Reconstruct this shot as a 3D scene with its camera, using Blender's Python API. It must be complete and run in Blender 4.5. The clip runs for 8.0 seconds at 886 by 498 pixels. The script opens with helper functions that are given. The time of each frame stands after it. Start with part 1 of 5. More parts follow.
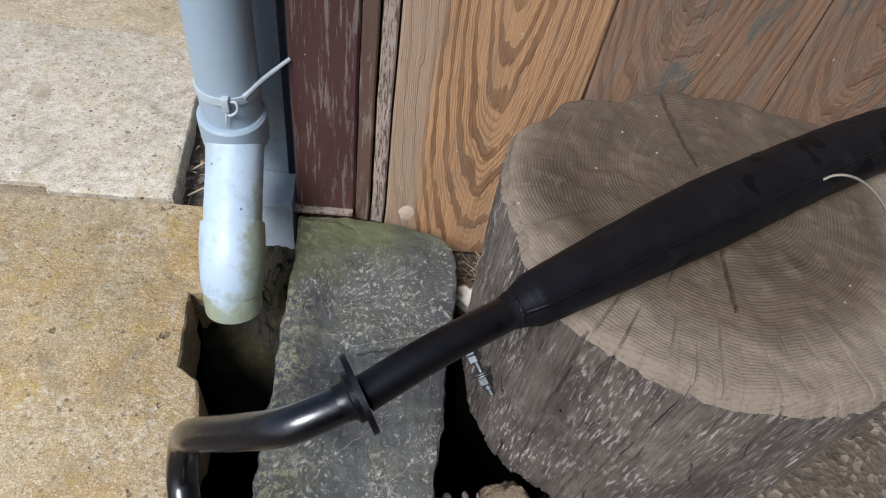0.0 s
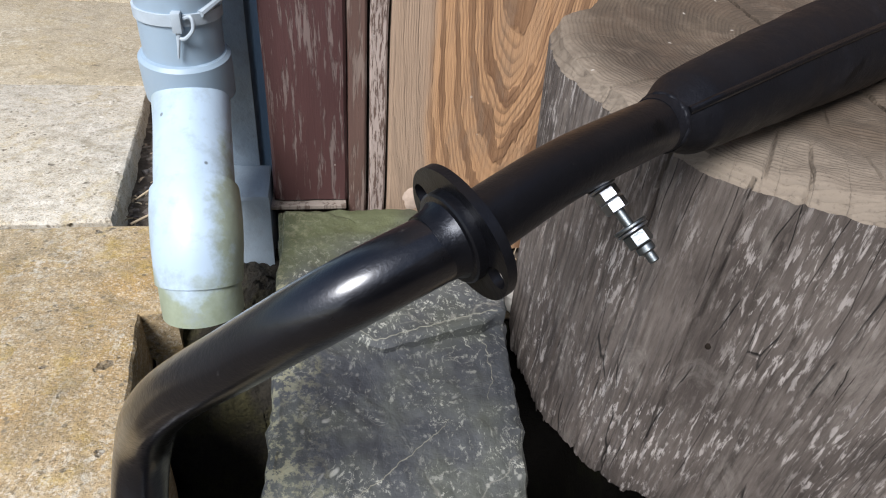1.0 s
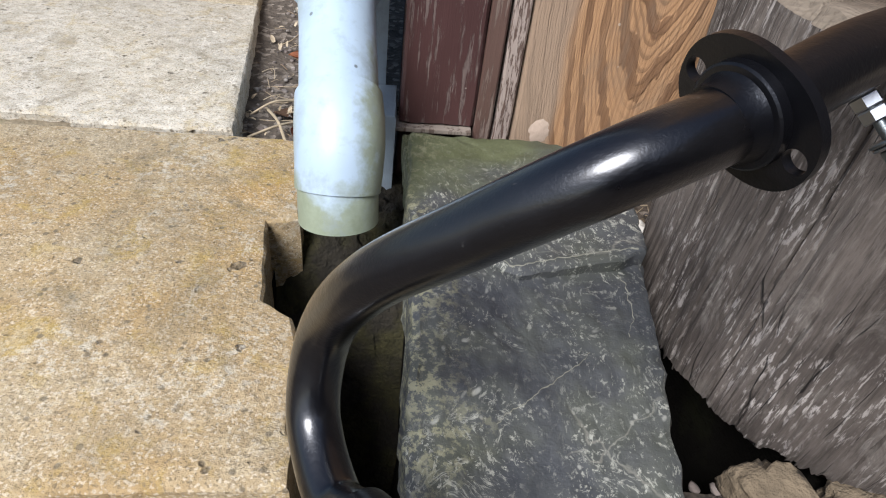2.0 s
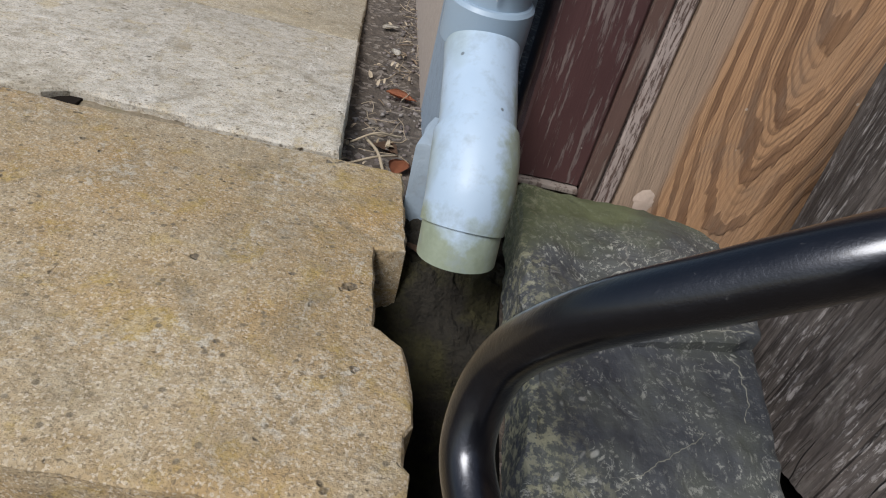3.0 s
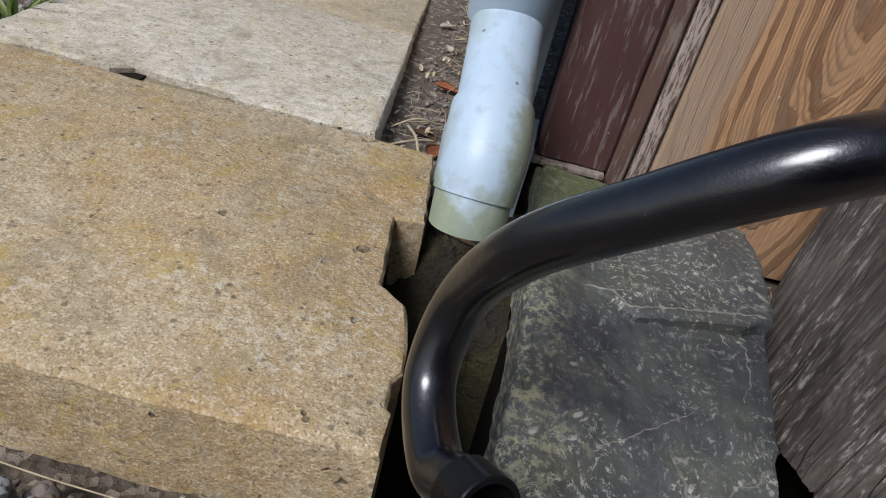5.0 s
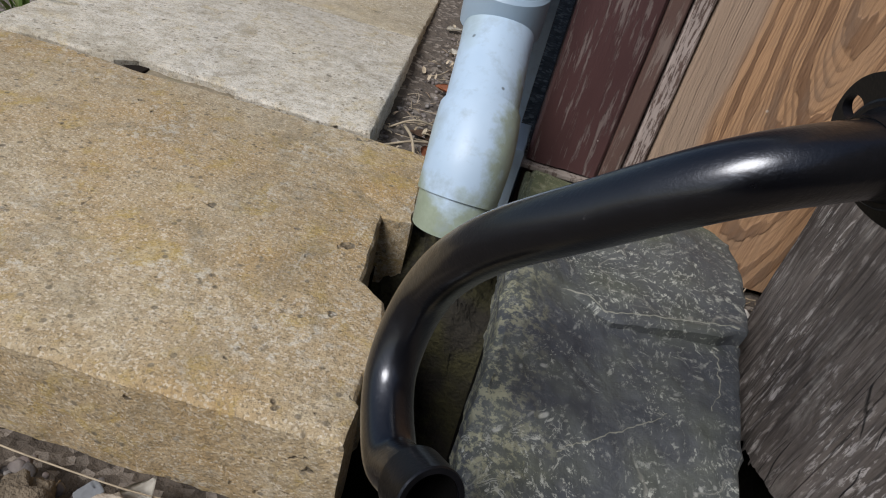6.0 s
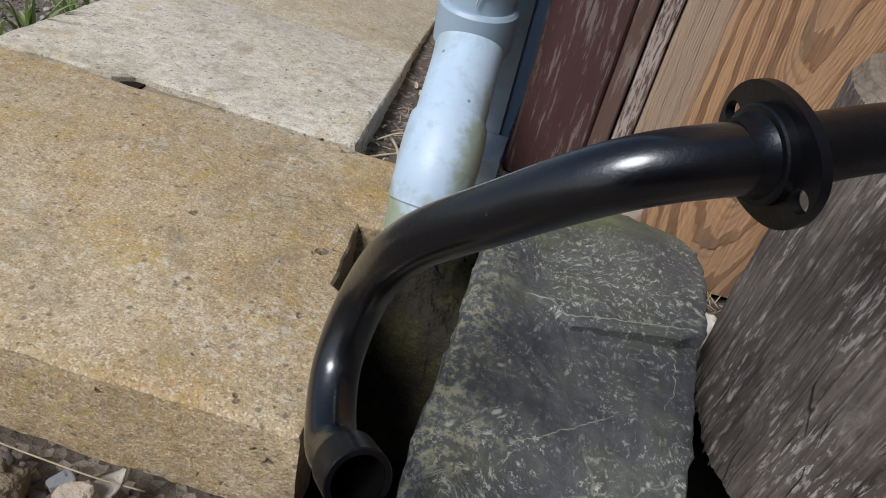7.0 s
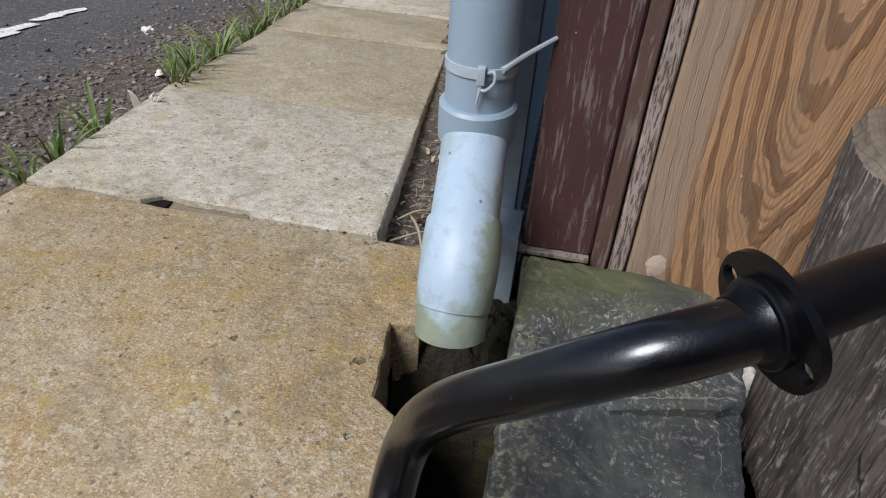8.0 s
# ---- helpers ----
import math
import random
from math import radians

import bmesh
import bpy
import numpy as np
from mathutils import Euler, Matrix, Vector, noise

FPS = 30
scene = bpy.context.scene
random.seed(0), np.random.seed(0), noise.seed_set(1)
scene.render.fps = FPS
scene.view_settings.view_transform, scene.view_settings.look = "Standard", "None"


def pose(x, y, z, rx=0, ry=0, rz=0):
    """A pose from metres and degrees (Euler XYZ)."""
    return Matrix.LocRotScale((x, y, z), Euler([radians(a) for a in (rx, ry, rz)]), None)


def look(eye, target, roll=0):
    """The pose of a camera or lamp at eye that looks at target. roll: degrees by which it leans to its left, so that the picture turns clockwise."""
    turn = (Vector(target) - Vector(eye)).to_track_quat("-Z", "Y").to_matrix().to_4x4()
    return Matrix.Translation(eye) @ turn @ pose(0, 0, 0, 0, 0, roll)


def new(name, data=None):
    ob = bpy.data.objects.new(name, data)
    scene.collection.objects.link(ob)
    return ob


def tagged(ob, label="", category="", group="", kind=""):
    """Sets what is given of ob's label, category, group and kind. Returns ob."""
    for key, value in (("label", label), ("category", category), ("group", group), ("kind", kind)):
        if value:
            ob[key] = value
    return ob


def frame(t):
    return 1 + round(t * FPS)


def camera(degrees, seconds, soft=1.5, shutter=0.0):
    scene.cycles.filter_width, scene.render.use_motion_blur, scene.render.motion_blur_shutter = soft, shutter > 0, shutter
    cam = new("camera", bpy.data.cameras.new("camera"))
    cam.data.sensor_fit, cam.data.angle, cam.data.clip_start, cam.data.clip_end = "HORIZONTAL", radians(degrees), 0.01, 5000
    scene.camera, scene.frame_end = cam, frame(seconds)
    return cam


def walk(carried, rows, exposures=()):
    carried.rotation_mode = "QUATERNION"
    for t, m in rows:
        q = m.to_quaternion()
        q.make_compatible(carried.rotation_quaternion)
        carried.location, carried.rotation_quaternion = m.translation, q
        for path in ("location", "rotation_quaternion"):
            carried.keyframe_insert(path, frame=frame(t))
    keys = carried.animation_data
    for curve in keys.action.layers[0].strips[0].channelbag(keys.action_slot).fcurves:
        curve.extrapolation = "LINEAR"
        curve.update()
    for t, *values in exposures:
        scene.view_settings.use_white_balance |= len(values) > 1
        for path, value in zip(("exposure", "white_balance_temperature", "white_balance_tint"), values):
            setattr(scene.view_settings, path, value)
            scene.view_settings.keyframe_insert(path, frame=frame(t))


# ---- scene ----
cam = camera(69.3, 8.0, soft=1.1)
PATH = [
    (0, (-0.01, 0.026, 0.683), (0.202, 1.299, -0.845), 11.4),
    (0.5, (-0.05, 0.042, 0.47), (0.266, 1.525, -0.834), 6.8),
    (1, (-0.063, 0.038, 0.42), (0.287, 1.589, -0.793), 5.9),
    (1.5, (-0.101, 0.03, 0.406), (0.227, 1.581, -0.813), 8.2),
    (2, (-0.134, 0.043, 0.375), (0.068, 1.535, -0.942), 7.8),
    (2.2, (-0.156, 0.054, 0.364), (0.015, 1.546, -0.957), 8.5),
    (3.3, (-0.221, 0.031, 0.349), (-0.075, 1.653, -0.812), 16.2),
    (3.5, (-0.208, 0.023, 0.344), (-0.117, 1.632, -0.841), 13.3),
    (4, (-0.176, -0.001, 0.321), (-0.231, 1.559, -0.929), 9.8),
    (4.5, (-0.172, 0.004, 0.327), (-0.26, 1.553, -0.935), 11.2),
    (4.7, (-0.166, 0.012, 0.338), (-0.226, 1.583, -0.899), 12.6),
    (5.8, (-0.153, 0.007, 0.347), (-0.281, 1.615, -0.835), 15.6),
    (6, (-0.138, 0.007, 0.351), (-0.243, 1.602, -0.851), 15.0),
    (6.5, (-0.106, 0.002, 0.364), (-0.209, 1.632, -0.789), 15.1),
    (7, (-0.097, -0.006, 0.365), (-0.259, 1.606, -0.808), 13.9),
    (7.5, (-0.097, -0.028, 0.375), (-0.269, 1.611, -0.759), 11.2),
    (8, (-0.107, 0.019, 0.433), (-0.376, 1.642, -0.703), 4.1),
]
walk(cam, [(t, look(eye, target, roll)) for t, eye, target, roll in PATH],
     exposures=[(0.0, 0.48), (1.0, 0.75), (2.2, 0.65), (3.3, -0.02), (4.5, 0.2), (6.0, 0.08), (6.6, 0.18), (7.5, 0.2), (8.0, 0.12)])


# ---------- light ----------
world = bpy.data.worlds.new("sky")
scene.world = world
world.use_nodes = True
SUN_AZ, SUN_EL = 214.0, 50.0   # degrees clockwise from +y, above the horizon
wn = world.node_tree
sky = wn.nodes.new("ShaderNodeTexSky")
sky.sky_type, sky.sun_disc = "NISHITA", False
sky.sun_elevation, sky.sun_rotation = radians(SUN_EL), radians(SUN_AZ)
sky.dust_density = 2.0
wn.links.new(sky.outputs[0], wn.nodes["Background"].inputs[0])
wn.nodes["Background"].inputs[1].default_value = 0.085
sun = new("sun", bpy.data.lights.new("sun", "SUN"))
sun.data.energy, sun.data.angle, sun.data.color = 3.3, radians(26), (0.99, 0.995, 1.03)
az, el = radians(SUN_AZ), radians(SUN_EL)
sun.matrix_world = look((math.sin(az) * math.cos(el) * 5, math.cos(az) * math.cos(el) * 5, math.sin(el) * 5), (0, 0, 0))


# ---------- node helpers ----------
class Mat:
    """A node material with short calls for its textures."""

    def __init__(self, name, rough=0.8, metal=0.0):
        self.m = bpy.data.materials.new(name)
        self.m.use_nodes = True
        self.nt = self.m.node_tree
        self.b = self.nt.nodes["Principled BSDF"]
        self.b.inputs["Roughness"].default_value = rough
        self.b.inputs["Metallic"].default_value = metal
        tc = self.nt.nodes.new("ShaderNodeTexCoord")
        self.co = tc.outputs["Object"]
        oi = self.nt.nodes.new("ShaderNodeObjectInfo")
        self.rnd = oi.outputs["Random"]
        self.isl = self.nt.nodes.new("ShaderNodeNewGeometry").outputs["Random Per Island"]

    def put(self, sock, v):
        if hasattr(v, "is_output"):
            self.nt.links.new(v, sock)
        elif isinstance(v, (tuple, list)) and len(v) == 3 and sock.type == "RGBA":
            sock.default_value = (*v, 1)
        else:
            sock.default_value = v

    def node(self, kind, ins, out=0, **props):
        n = self.nt.nodes.new(kind)
        for k, v in props.items():
            if k == "op":
                n.operation = v
            elif k == "feature":
                n.feature = v
            elif k == "blend":
                n.blend_type = v
        for k, v in ins.items():
            self.put(n.inputs[k], v)
        return n.outputs[out]

    def math(self, op, a, b=0.0):
        return self.node("ShaderNodeMath", {0: a, 1: b}, op=op)

    def vec(self, op, a, b):
        return self.node("ShaderNodeVectorMath", {0: a, 1: b}, op=op)

    def scaled(self, s, v=None):
        return self.vec("MULTIPLY", self.co if v is None else v, s)

    def noise(self, scale, detail=4.0, rough=0.55, v=None, dist=0.0):
        return self.node("ShaderNodeTexNoise", {"Vector": self.co if v is None else v, "Scale": scale, "Detail": detail, "Roughness": rough, "Distortion": dist})

    def noisev(self, scale, v=None):
        return self.node("ShaderNodeTexNoise", {"Vector": self.co if v is None else v, "Scale": scale, "Detail": 3.0}, out=1)

    def cells(self, scale, v=None, feature="F1", out=0, jitter=1.0):
        return self.node("ShaderNodeTexVoronoi", {"Vector": self.co if v is None else v, "Scale": scale, "Randomness": jitter}, out=out, feature=feature)

    def ramp(self, fac, *stops):
        n = self.nt.nodes.new("ShaderNodeValToRGB")
        e = n.color_ramp.elements
        while len(e) < len(stops):
            e.new(0.5)
        for el_, (p, c) in zip(e, stops):
            el_.position = p
            el_.color = (c, c, c, 1) if isinstance(c, (int, float)) else (*c, 1)
        self.put(n.inputs[0], fac)
        return n.outputs[0]

    def mix(self, fac, a, b, blend="MIX"):
        n = self.nt.nodes.new("ShaderNodeMix")
        n.data_type, n.blend_type = "RGBA", blend
        self.put(n.inputs[0], fac)
        self.put(n.inputs[6], a)
        self.put(n.inputs[7], b)
        return n.outputs[2]

    def color(self, c):
        self.put(self.b.inputs["Base Color"], c)

    def rough(self, r):
        self.put(self.b.inputs["Roughness"], r)

    def bump(self, *layers):
        """Layers of (height, strength, metres)."""
        prev = None
        for h, s, d in layers:
            ins = {"Strength": s, "Distance": d, "Height": h}
            if prev is not None:
                ins["Normal"] = prev
            prev = self.node("ShaderNodeBump", ins)
        self.put(self.b.inputs["Normal"], prev)


# ---------- materials ----------
def concrete(name, base, light, ochre, ochre_amount):
    k = Mat(name, 0.92)
    grit = k.cells(600.0, out=1)
    gritv = k.node("ShaderNodeSeparateColor", {0: grit})
    fine = k.noise(520.0, 3.0, 0.75)
    mid = k.noise(70.0, 5.0, 0.65)
    big = k.noise(5.5, 5.0, 0.6)
    c = k.mix(k.ramp(mid, (0.35, 0.0), (0.68, 1.0)), base, light)
    c = k.mix(k.math("MULTIPLY", k.ramp(big, (0.38, 0.0), (0.68, 1.0)), ochre_amount), c, ochre)
    c = k.mix(k.ramp(gritv, (0.0, 0.6), (0.2, 0.0), (0.74, 0.0), (0.9, 0.66)), c, k.mix(k.ramp(gritv, (0.45, 0.0), (0.55, 1.0)), (0.15, 0.115, 0.075), (0.60, 0.52, 0.40)))
    c = k.mix(k.math("MULTIPLY", k.ramp(k.noise(24.0, 5.0, 0.7, dist=0.7), (0.54, 0.0), (0.66, 0.7)), ochre_amount), c, (0.40, 0.275, 0.06))
    c = k.mix(k.ramp(fine, (0.34, 0.7), (0.46, 0.0)), c, (0.14, 0.11, 0.07))
    speck = k.ramp(k.cells(95.0), (0.16, 0.8), (0.26, 0.0))
    c = k.mix(k.math("MULTIPLY", speck, k.ramp(k.noise(40.0, 2.0), (0.44, 0.0), (0.56, 1.0))), c, (0.13, 0.105, 0.07))
    pits = k.ramp(k.noise(55.0, 2.0, 0.5), (0.25, 1.0), (0.30, 0.0))
    c = k.mix(k.math("MULTIPLY", pits, 0.75), c, (0.10, 0.08, 0.055))
    c = k.mix(k.ramp(k.noise(11.0, 4.0, 0.7, dist=1.2), (0.50, 0.0), (0.70, 0.6)), c, (0.20, 0.165, 0.105))
    # pale lichen in loose clusters
    lich = k.math("MULTIPLY", k.ramp(k.noise(120.0, 5.0, 0.75), (0.52, 0.0), (0.58, 1.0)), k.ramp(k.noise(9.0, 4.0, 0.6, dist=0.5), (0.48, 0.0), (0.62, 1.0)))
    c = k.mix(k.math("MULTIPLY", lich, 0.55), c, (0.58, 0.54, 0.45))
    k.color(c)
    k.bump((mid, 0.55, 0.006), (gritv, 0.5, 0.0016), (fine, 0.5, 0.0015), (k.math("MULTIPLY", pits, -1.0), 0.6, 0.004))
    return k.m


M_SLAB_YELLOW = concrete("ochre_concrete", (0.34, 0.262, 0.155), (0.50, 0.415, 0.28), (0.40, 0.25, 0.09), 0.85)
M_SLAB_GREY = concrete("pale_concrete", (0.38, 0.345, 0.28), (0.65, 0.615, 0.54), (0.40, 0.345, 0.24), 0.45)
M_SLAB_TAN = concrete("tan_concrete", (0.31, 0.265, 0.185), (0.42, 0.37, 0.28), (0.36, 0.28, 0.14), 0.4)


def mortar_mat():
    k = Mat("mossy_mortar", 0.95)
    a = k.noise(60.0, 5.0, 0.7)
    b = k.noise(14.0, 4.0, 0.6)
    c = k.mix(a, (0.12, 0.095, 0.06), (0.34, 0.28, 0.19))
    c = k.mix(k.ramp(b, (0.45, 0.0), (0.65, 0.85)), c, (0.10, 0.095, 0.035))
    k.color(c)
    k.bump((a, 0.8, 0.006), (k.cells(190.0), 0.5, 0.002))
    return k.m


M_MORTAR = mortar_mat()



# near-black, almost no specular: the shade of the pit is in the colour
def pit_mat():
    k = Mat("black_pit_shade", 0.8)
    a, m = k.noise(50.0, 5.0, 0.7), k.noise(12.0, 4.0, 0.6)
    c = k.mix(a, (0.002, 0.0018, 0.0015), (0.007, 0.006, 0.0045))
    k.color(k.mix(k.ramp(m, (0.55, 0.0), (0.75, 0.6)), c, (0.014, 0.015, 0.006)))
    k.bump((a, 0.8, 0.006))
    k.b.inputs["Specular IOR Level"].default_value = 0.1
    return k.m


# mossy concrete, its colours darkened to carry the shade under the mouth
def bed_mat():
    k = Mat("shade_dark_mossy_concrete", 0.9)
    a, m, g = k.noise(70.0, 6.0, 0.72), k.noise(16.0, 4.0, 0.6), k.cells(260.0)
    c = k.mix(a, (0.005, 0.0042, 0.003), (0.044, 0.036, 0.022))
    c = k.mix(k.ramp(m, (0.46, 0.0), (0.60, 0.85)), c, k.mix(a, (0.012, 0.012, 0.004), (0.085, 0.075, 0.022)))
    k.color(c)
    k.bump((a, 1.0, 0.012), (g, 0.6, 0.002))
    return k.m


M_PIT, M_BED = pit_mat(), bed_mat()


def slate_mat():
    k = Mat("lichened_slate", 0.62)
    warp = k.vec("ADD", k.co, k.vec("MULTIPLY", k.noisev(14.0), (0.05, 0.05, 0.05)))
    big = k.noise(9.0, 5.0, 0.6)
    mid = k.noise(38.0, 5.0, 0.65)
    c = k.mix(k.ramp(big, (0.36, 0.0), (0.66, 1.0)), (0.034, 0.038, 0.044), (0.082, 0.085, 0.081))
    c = k.mix(k.ramp(mid, (0.3, 0.4), (0.6, 0.0)), c, (0.030, 0.033, 0.044))
    c = k.mix(k.ramp(k.noise(17.0, 4.0, 0.6), (0.45, 0.0), (0.7, 0.65)), c, (0.062, 0.068, 0.046))
    # pale lichen flecks in drifts, thin strings and small crusts
    drift = k.ramp(k.noise(11.0, 3.0, 0.6, dist=0.6), (0.40, 0.08), (0.60, 1.0))
    streak = k.noise(205.0, 8.0, 0.8, v=k.vec("MULTIPLY", warp, (1.0, 0.75, 1.0)), dist=0.35)
    fleck = k.ramp(streak, (0.55, 0.0), (0.58, 1.0))
    c = k.mix(k.math("MULTIPLY", k.math("MULTIPLY", fleck, drift), 0.85), c, (0.40, 0.40, 0.345))
    strings = k.math("ABSOLUTE", k.math("SUBTRACT", k.noise(34.0, 5.0, 0.62, v=warp, dist=0.7), 0.5))
    strings = k.math("MULTIPLY", k.ramp(strings, (0.003, 1.0), (0.009, 0.0)), k.ramp(k.noise(26.0, 3.0, 0.6), (0.54, 0.0), (0.64, 0.7)))
    c = k.mix(strings, c, (0.36, 0.36, 0.31))
    spots = k.ramp(k.cells(75.0, v=warp), (0.10, 0.75), (0.2, 0.0))
    c = k.mix(k.math("MULTIPLY", spots, k.ramp(k.noise(24.0, 2.0), (0.5, 0.0), (0.6, 1.0))), c, (0.30, 0.30, 0.27))
    # thin mineral veins
    vein = k.ramp(k.cells(7.5, v=k.vec("ADD", warp, k.vec("MULTIPLY", k.noisev(45.0), (0.02, 0.02, 0.02))), feature="DISTANCE_TO_EDGE"), (0.002, 0.5), (0.007, 0.0))
    c = k.mix(k.math("MULTIPLY", vein, k.ramp(k.noise(7.0, 2.0), (0.52, 0.0), (0.62, 1.0))), c, (0.26, 0.25, 0.21))
    # algae and yellow lichen, towards the damp back edge and the drain side
    sep = k.nt.nodes.new("ShaderNodeSeparateXYZ")
    k.put(sep.inputs[0], k.co)
    back = k.ramp(k.math("ADD", k.math("ADD", sep.outputs[1], k.math("MULTIPLY", sep.outputs[0], -0.55)), k.math("MULTIPLY", k.noise(16.0, 4.0), 0.16)), (0.255, 0.0), (0.33, 1.0))
    side = k.ramp(k.math("ADD", k.math("MULTIPLY", sep.outputs[0], -1.0), k.math("MULTIPLY", k.noise(22.0, 4.0), 0.12)), (0.125, 0.0), (0.175, 1.0))
    c = k.mix(k.math("MULTIPLY", back, 0.85), c, k.mix(mid, (0.05, 0.058, 0.024), (0.135, 0.148, 0.068)))
    c = k.mix(k.math("MULTIPLY", side, k.ramp(k.noise(125.0, 7.0, 0.76), (0.50, 0.0), (0.56, 0.8))), c, (0.27, 0.26, 0.165))
    k.color(c)
    k.rough(k.ramp(mid, (0.3, 0.5), (0.7, 0.8)))
    k.bump((big, 0.3, 0.008), (mid, 0.5, 0.004), (k.math("MULTIPLY", fleck, drift), 0.4, 0.001), (k.noise(260.0, 3.0, 0.7), 0.4, 0.001))
    return k.m


M_SLATE = slate_mat()


def timber_mat(name, early, late, weather, weather_amount, stain=None, pale=None, pith=0.12, top=0.42, rings_per_m=86.0):
    """Weathered softwood: growth rings of a log that the board's face cuts, with its height along z."""
    k = Mat(name, 0.75)
    off = k.node("ShaderNodeCombineXYZ", {0: k.math("MULTIPLY", k.rnd, 3.1), 1: k.math("MULTIPLY", k.rnd, 7.7), 2: k.math("MULTIPLY", k.rnd, 5.3)})
    p = k.vec("ADD", k.co, off)
    wob = k.vec("MULTIPLY", k.vec("SUBTRACT", k.noisev(1.0, v=k.vec("MULTIPLY", p, (9.0, 9.0, 3.0))), (0.5, 0.5, 0.5)), (0.020, 0.0, 0.0))
    wob2 = k.vec("MULTIPLY", k.vec("SUBTRACT", k.noisev(1.0, v=k.vec("MULTIPLY", p, (90.0, 90.0, 26.0))), (0.5, 0.5, 0.5)), (0.0045, 0.0, 0.0))
    q = k.vec("ADD", k.vec("ADD", k.co, wob), wob2)
    sep = k.nt.nodes.new("ShaderNodeSeparateXYZ")
    k.put(sep.inputs[0], q)
    u, w = sep.outputs[0], sep.outputs[2]
    # distance from the pith, which runs out of the face towards the board's head
    dx = k.math("SUBTRACT", u, pith)
    dy = k.math("MULTIPLY", k.math("SUBTRACT", top, w), 0.165)
    r = k.math("SQRT", k.math("ADD", k.math("MULTIPLY", dx, dx), k.math("MULTIPLY", dy, dy)))
    r = k.math("ADD", r, k.math("MULTIPLY", k.math("SUBTRACT", k.noise(1.0, 2.0, 0.5, v=k.vec("MULTIPLY", p, (30.0, 30.0, 5.0))), 0.5), 0.009))
    ring = k.math("FRACT", k.math("MULTIPLY", r, rings_per_m))
    # the dark latewood swells and thins along the grain
    swell = k.noise(1.0, 3.0, 0.6, v=k.vec("MULTIPLY", p, (38.0, 38.0, 9.0)))
    edge_at = k.math("ADD", ring, k.math("MULTIPLY", k.math("SUBTRACT", swell, 0.5), 1.5))
    each = k.node("ShaderNodeTexWhiteNoise", {"Vector": k.node("ShaderNodeCombineXYZ", {0: k.math("FLOOR", k.math("MULTIPLY", r, rings_per_m)), 1: 3.0, 2: 0.0})})
    edge_at = k.math("ADD", edge_at, k.math("MULTIPLY", k.math("SUBTRACT", each, 0.6), 0.35))
    band = k.ramp(edge_at, (0.52, 0.0), (0.56, 0.85), (0.90, 1.0), (0.96, 0.0))
    fib = k.noise(1.0, 5.0, 0.7, v=k.vec("MULTIPLY", p, (420.0, 420.0, 9.0)))
    tight = k.ramp(k.math("FRACT", k.math("MULTIPLY", r, rings_per_m * 5.0)), (0.45, 0.0), (0.72, 0.75), (0.9, 0.75), (1.0, 0.0))
    tight = k.math("MULTIPLY", tight, k.ramp(k.noise(1.0, 3.0, 0.6, v=k.vec("MULTIPLY", p, (20.0, 20.0, 4.0))), (0.40, 0.0), (0.56, 1.0)))
    c = k.mix(k.math("MULTIPLY", k.noise(1.0, 4.0, 0.6, v=k.vec("MULTIPLY", p, (60.0, 60.0, 7.0))), 0.6), early, (early[0] * 0.62, early[1] * 0.55, early[2] * 0.48))
    c = k.mix(k.math("MULTIPLY", tight, 0.7), c, late)
    c = k.mix(k.math("MULTIPLY", band, k.ramp(swell, (0.3, 0.45), (0.6, 0.92))), c, k.mix(fib, late, (late[0] * 1.9, late[1] * 1.9, late[2] * 1.9)))
    c = k.mix(k.ramp(fib, (0.35, 0.55), (0.55, 0.0)), c, (early[0] * 0.4, early[1] * 0.36, early[2] * 0.33))
    wear = k.ramp(k.noise(1.0, 5.0, 0.65, v=k.vec("MULTIPLY", p, (22.0, 22.0, 4.0)), dist=0.8), (0.46, 0.0), (0.68, 1.0))
    c = k.mix(k.math("MULTIPLY", wear, weather_amount), c, k.mix(fib, (weather[0] * 0.5, weather[1] * 0.5, weather[2] * 0.5), weather))
    if pale:
        edge = k.ramp(k.math("ADD", u, k.math("MULTIPLY", k.noise(1.0, 4.0, v=k.vec("MULTIPLY", p, (30.0, 30.0, 9.0))), 0.02)), (0.046, 1.0), (0.056, 0.0))
        c = k.mix(k.math("MULTIPLY", edge, 0.82), c, k.mix(fib, (pale[0] * 0.55, pale[1] * 0.55, pale[2] * 0.55), pale))
    if stain:
        blot = k.noise(1.0, 5.0, 0.68, v=k.vec("MULTIPLY", p, (30.0, 30.0, 9.0)), dist=0.9)
        c = k.mix(k.ramp(blot, (0.54, 0.0), (0.64, stain[3])), c, k.mix(fib, (stain[0] * 0.5, stain[1] * 0.5, stain[2] * 0.5), stain[:3]))
    spots = k.ramp(k.cells(26.0), (0.035, 1.0), (0.05, 0.0))
    c = k.mix(k.math("MULTIPLY", spots, 0.5), c, (0.55, 0.5, 0.42))
    k.color(c)
    k.rough(k.ramp(band, (0.0, 0.8), (1.0, 0.6)))
    k.bump((band, 0.4, 0.0018), (tight, 0.3, 0.001), (fib, 0.6, 0.0018))
    return k.m


M_BOARD_ORANGE = timber_mat("orange_weathered_softwood", (0.50, 0.295, 0.155), (0.105, 0.055, 0.030), (0.29, 0.21, 0.15), 0.35, stain=(0.30, 0.22, 0.155, 0.3), pale=(0.42, 0.31, 0.225))
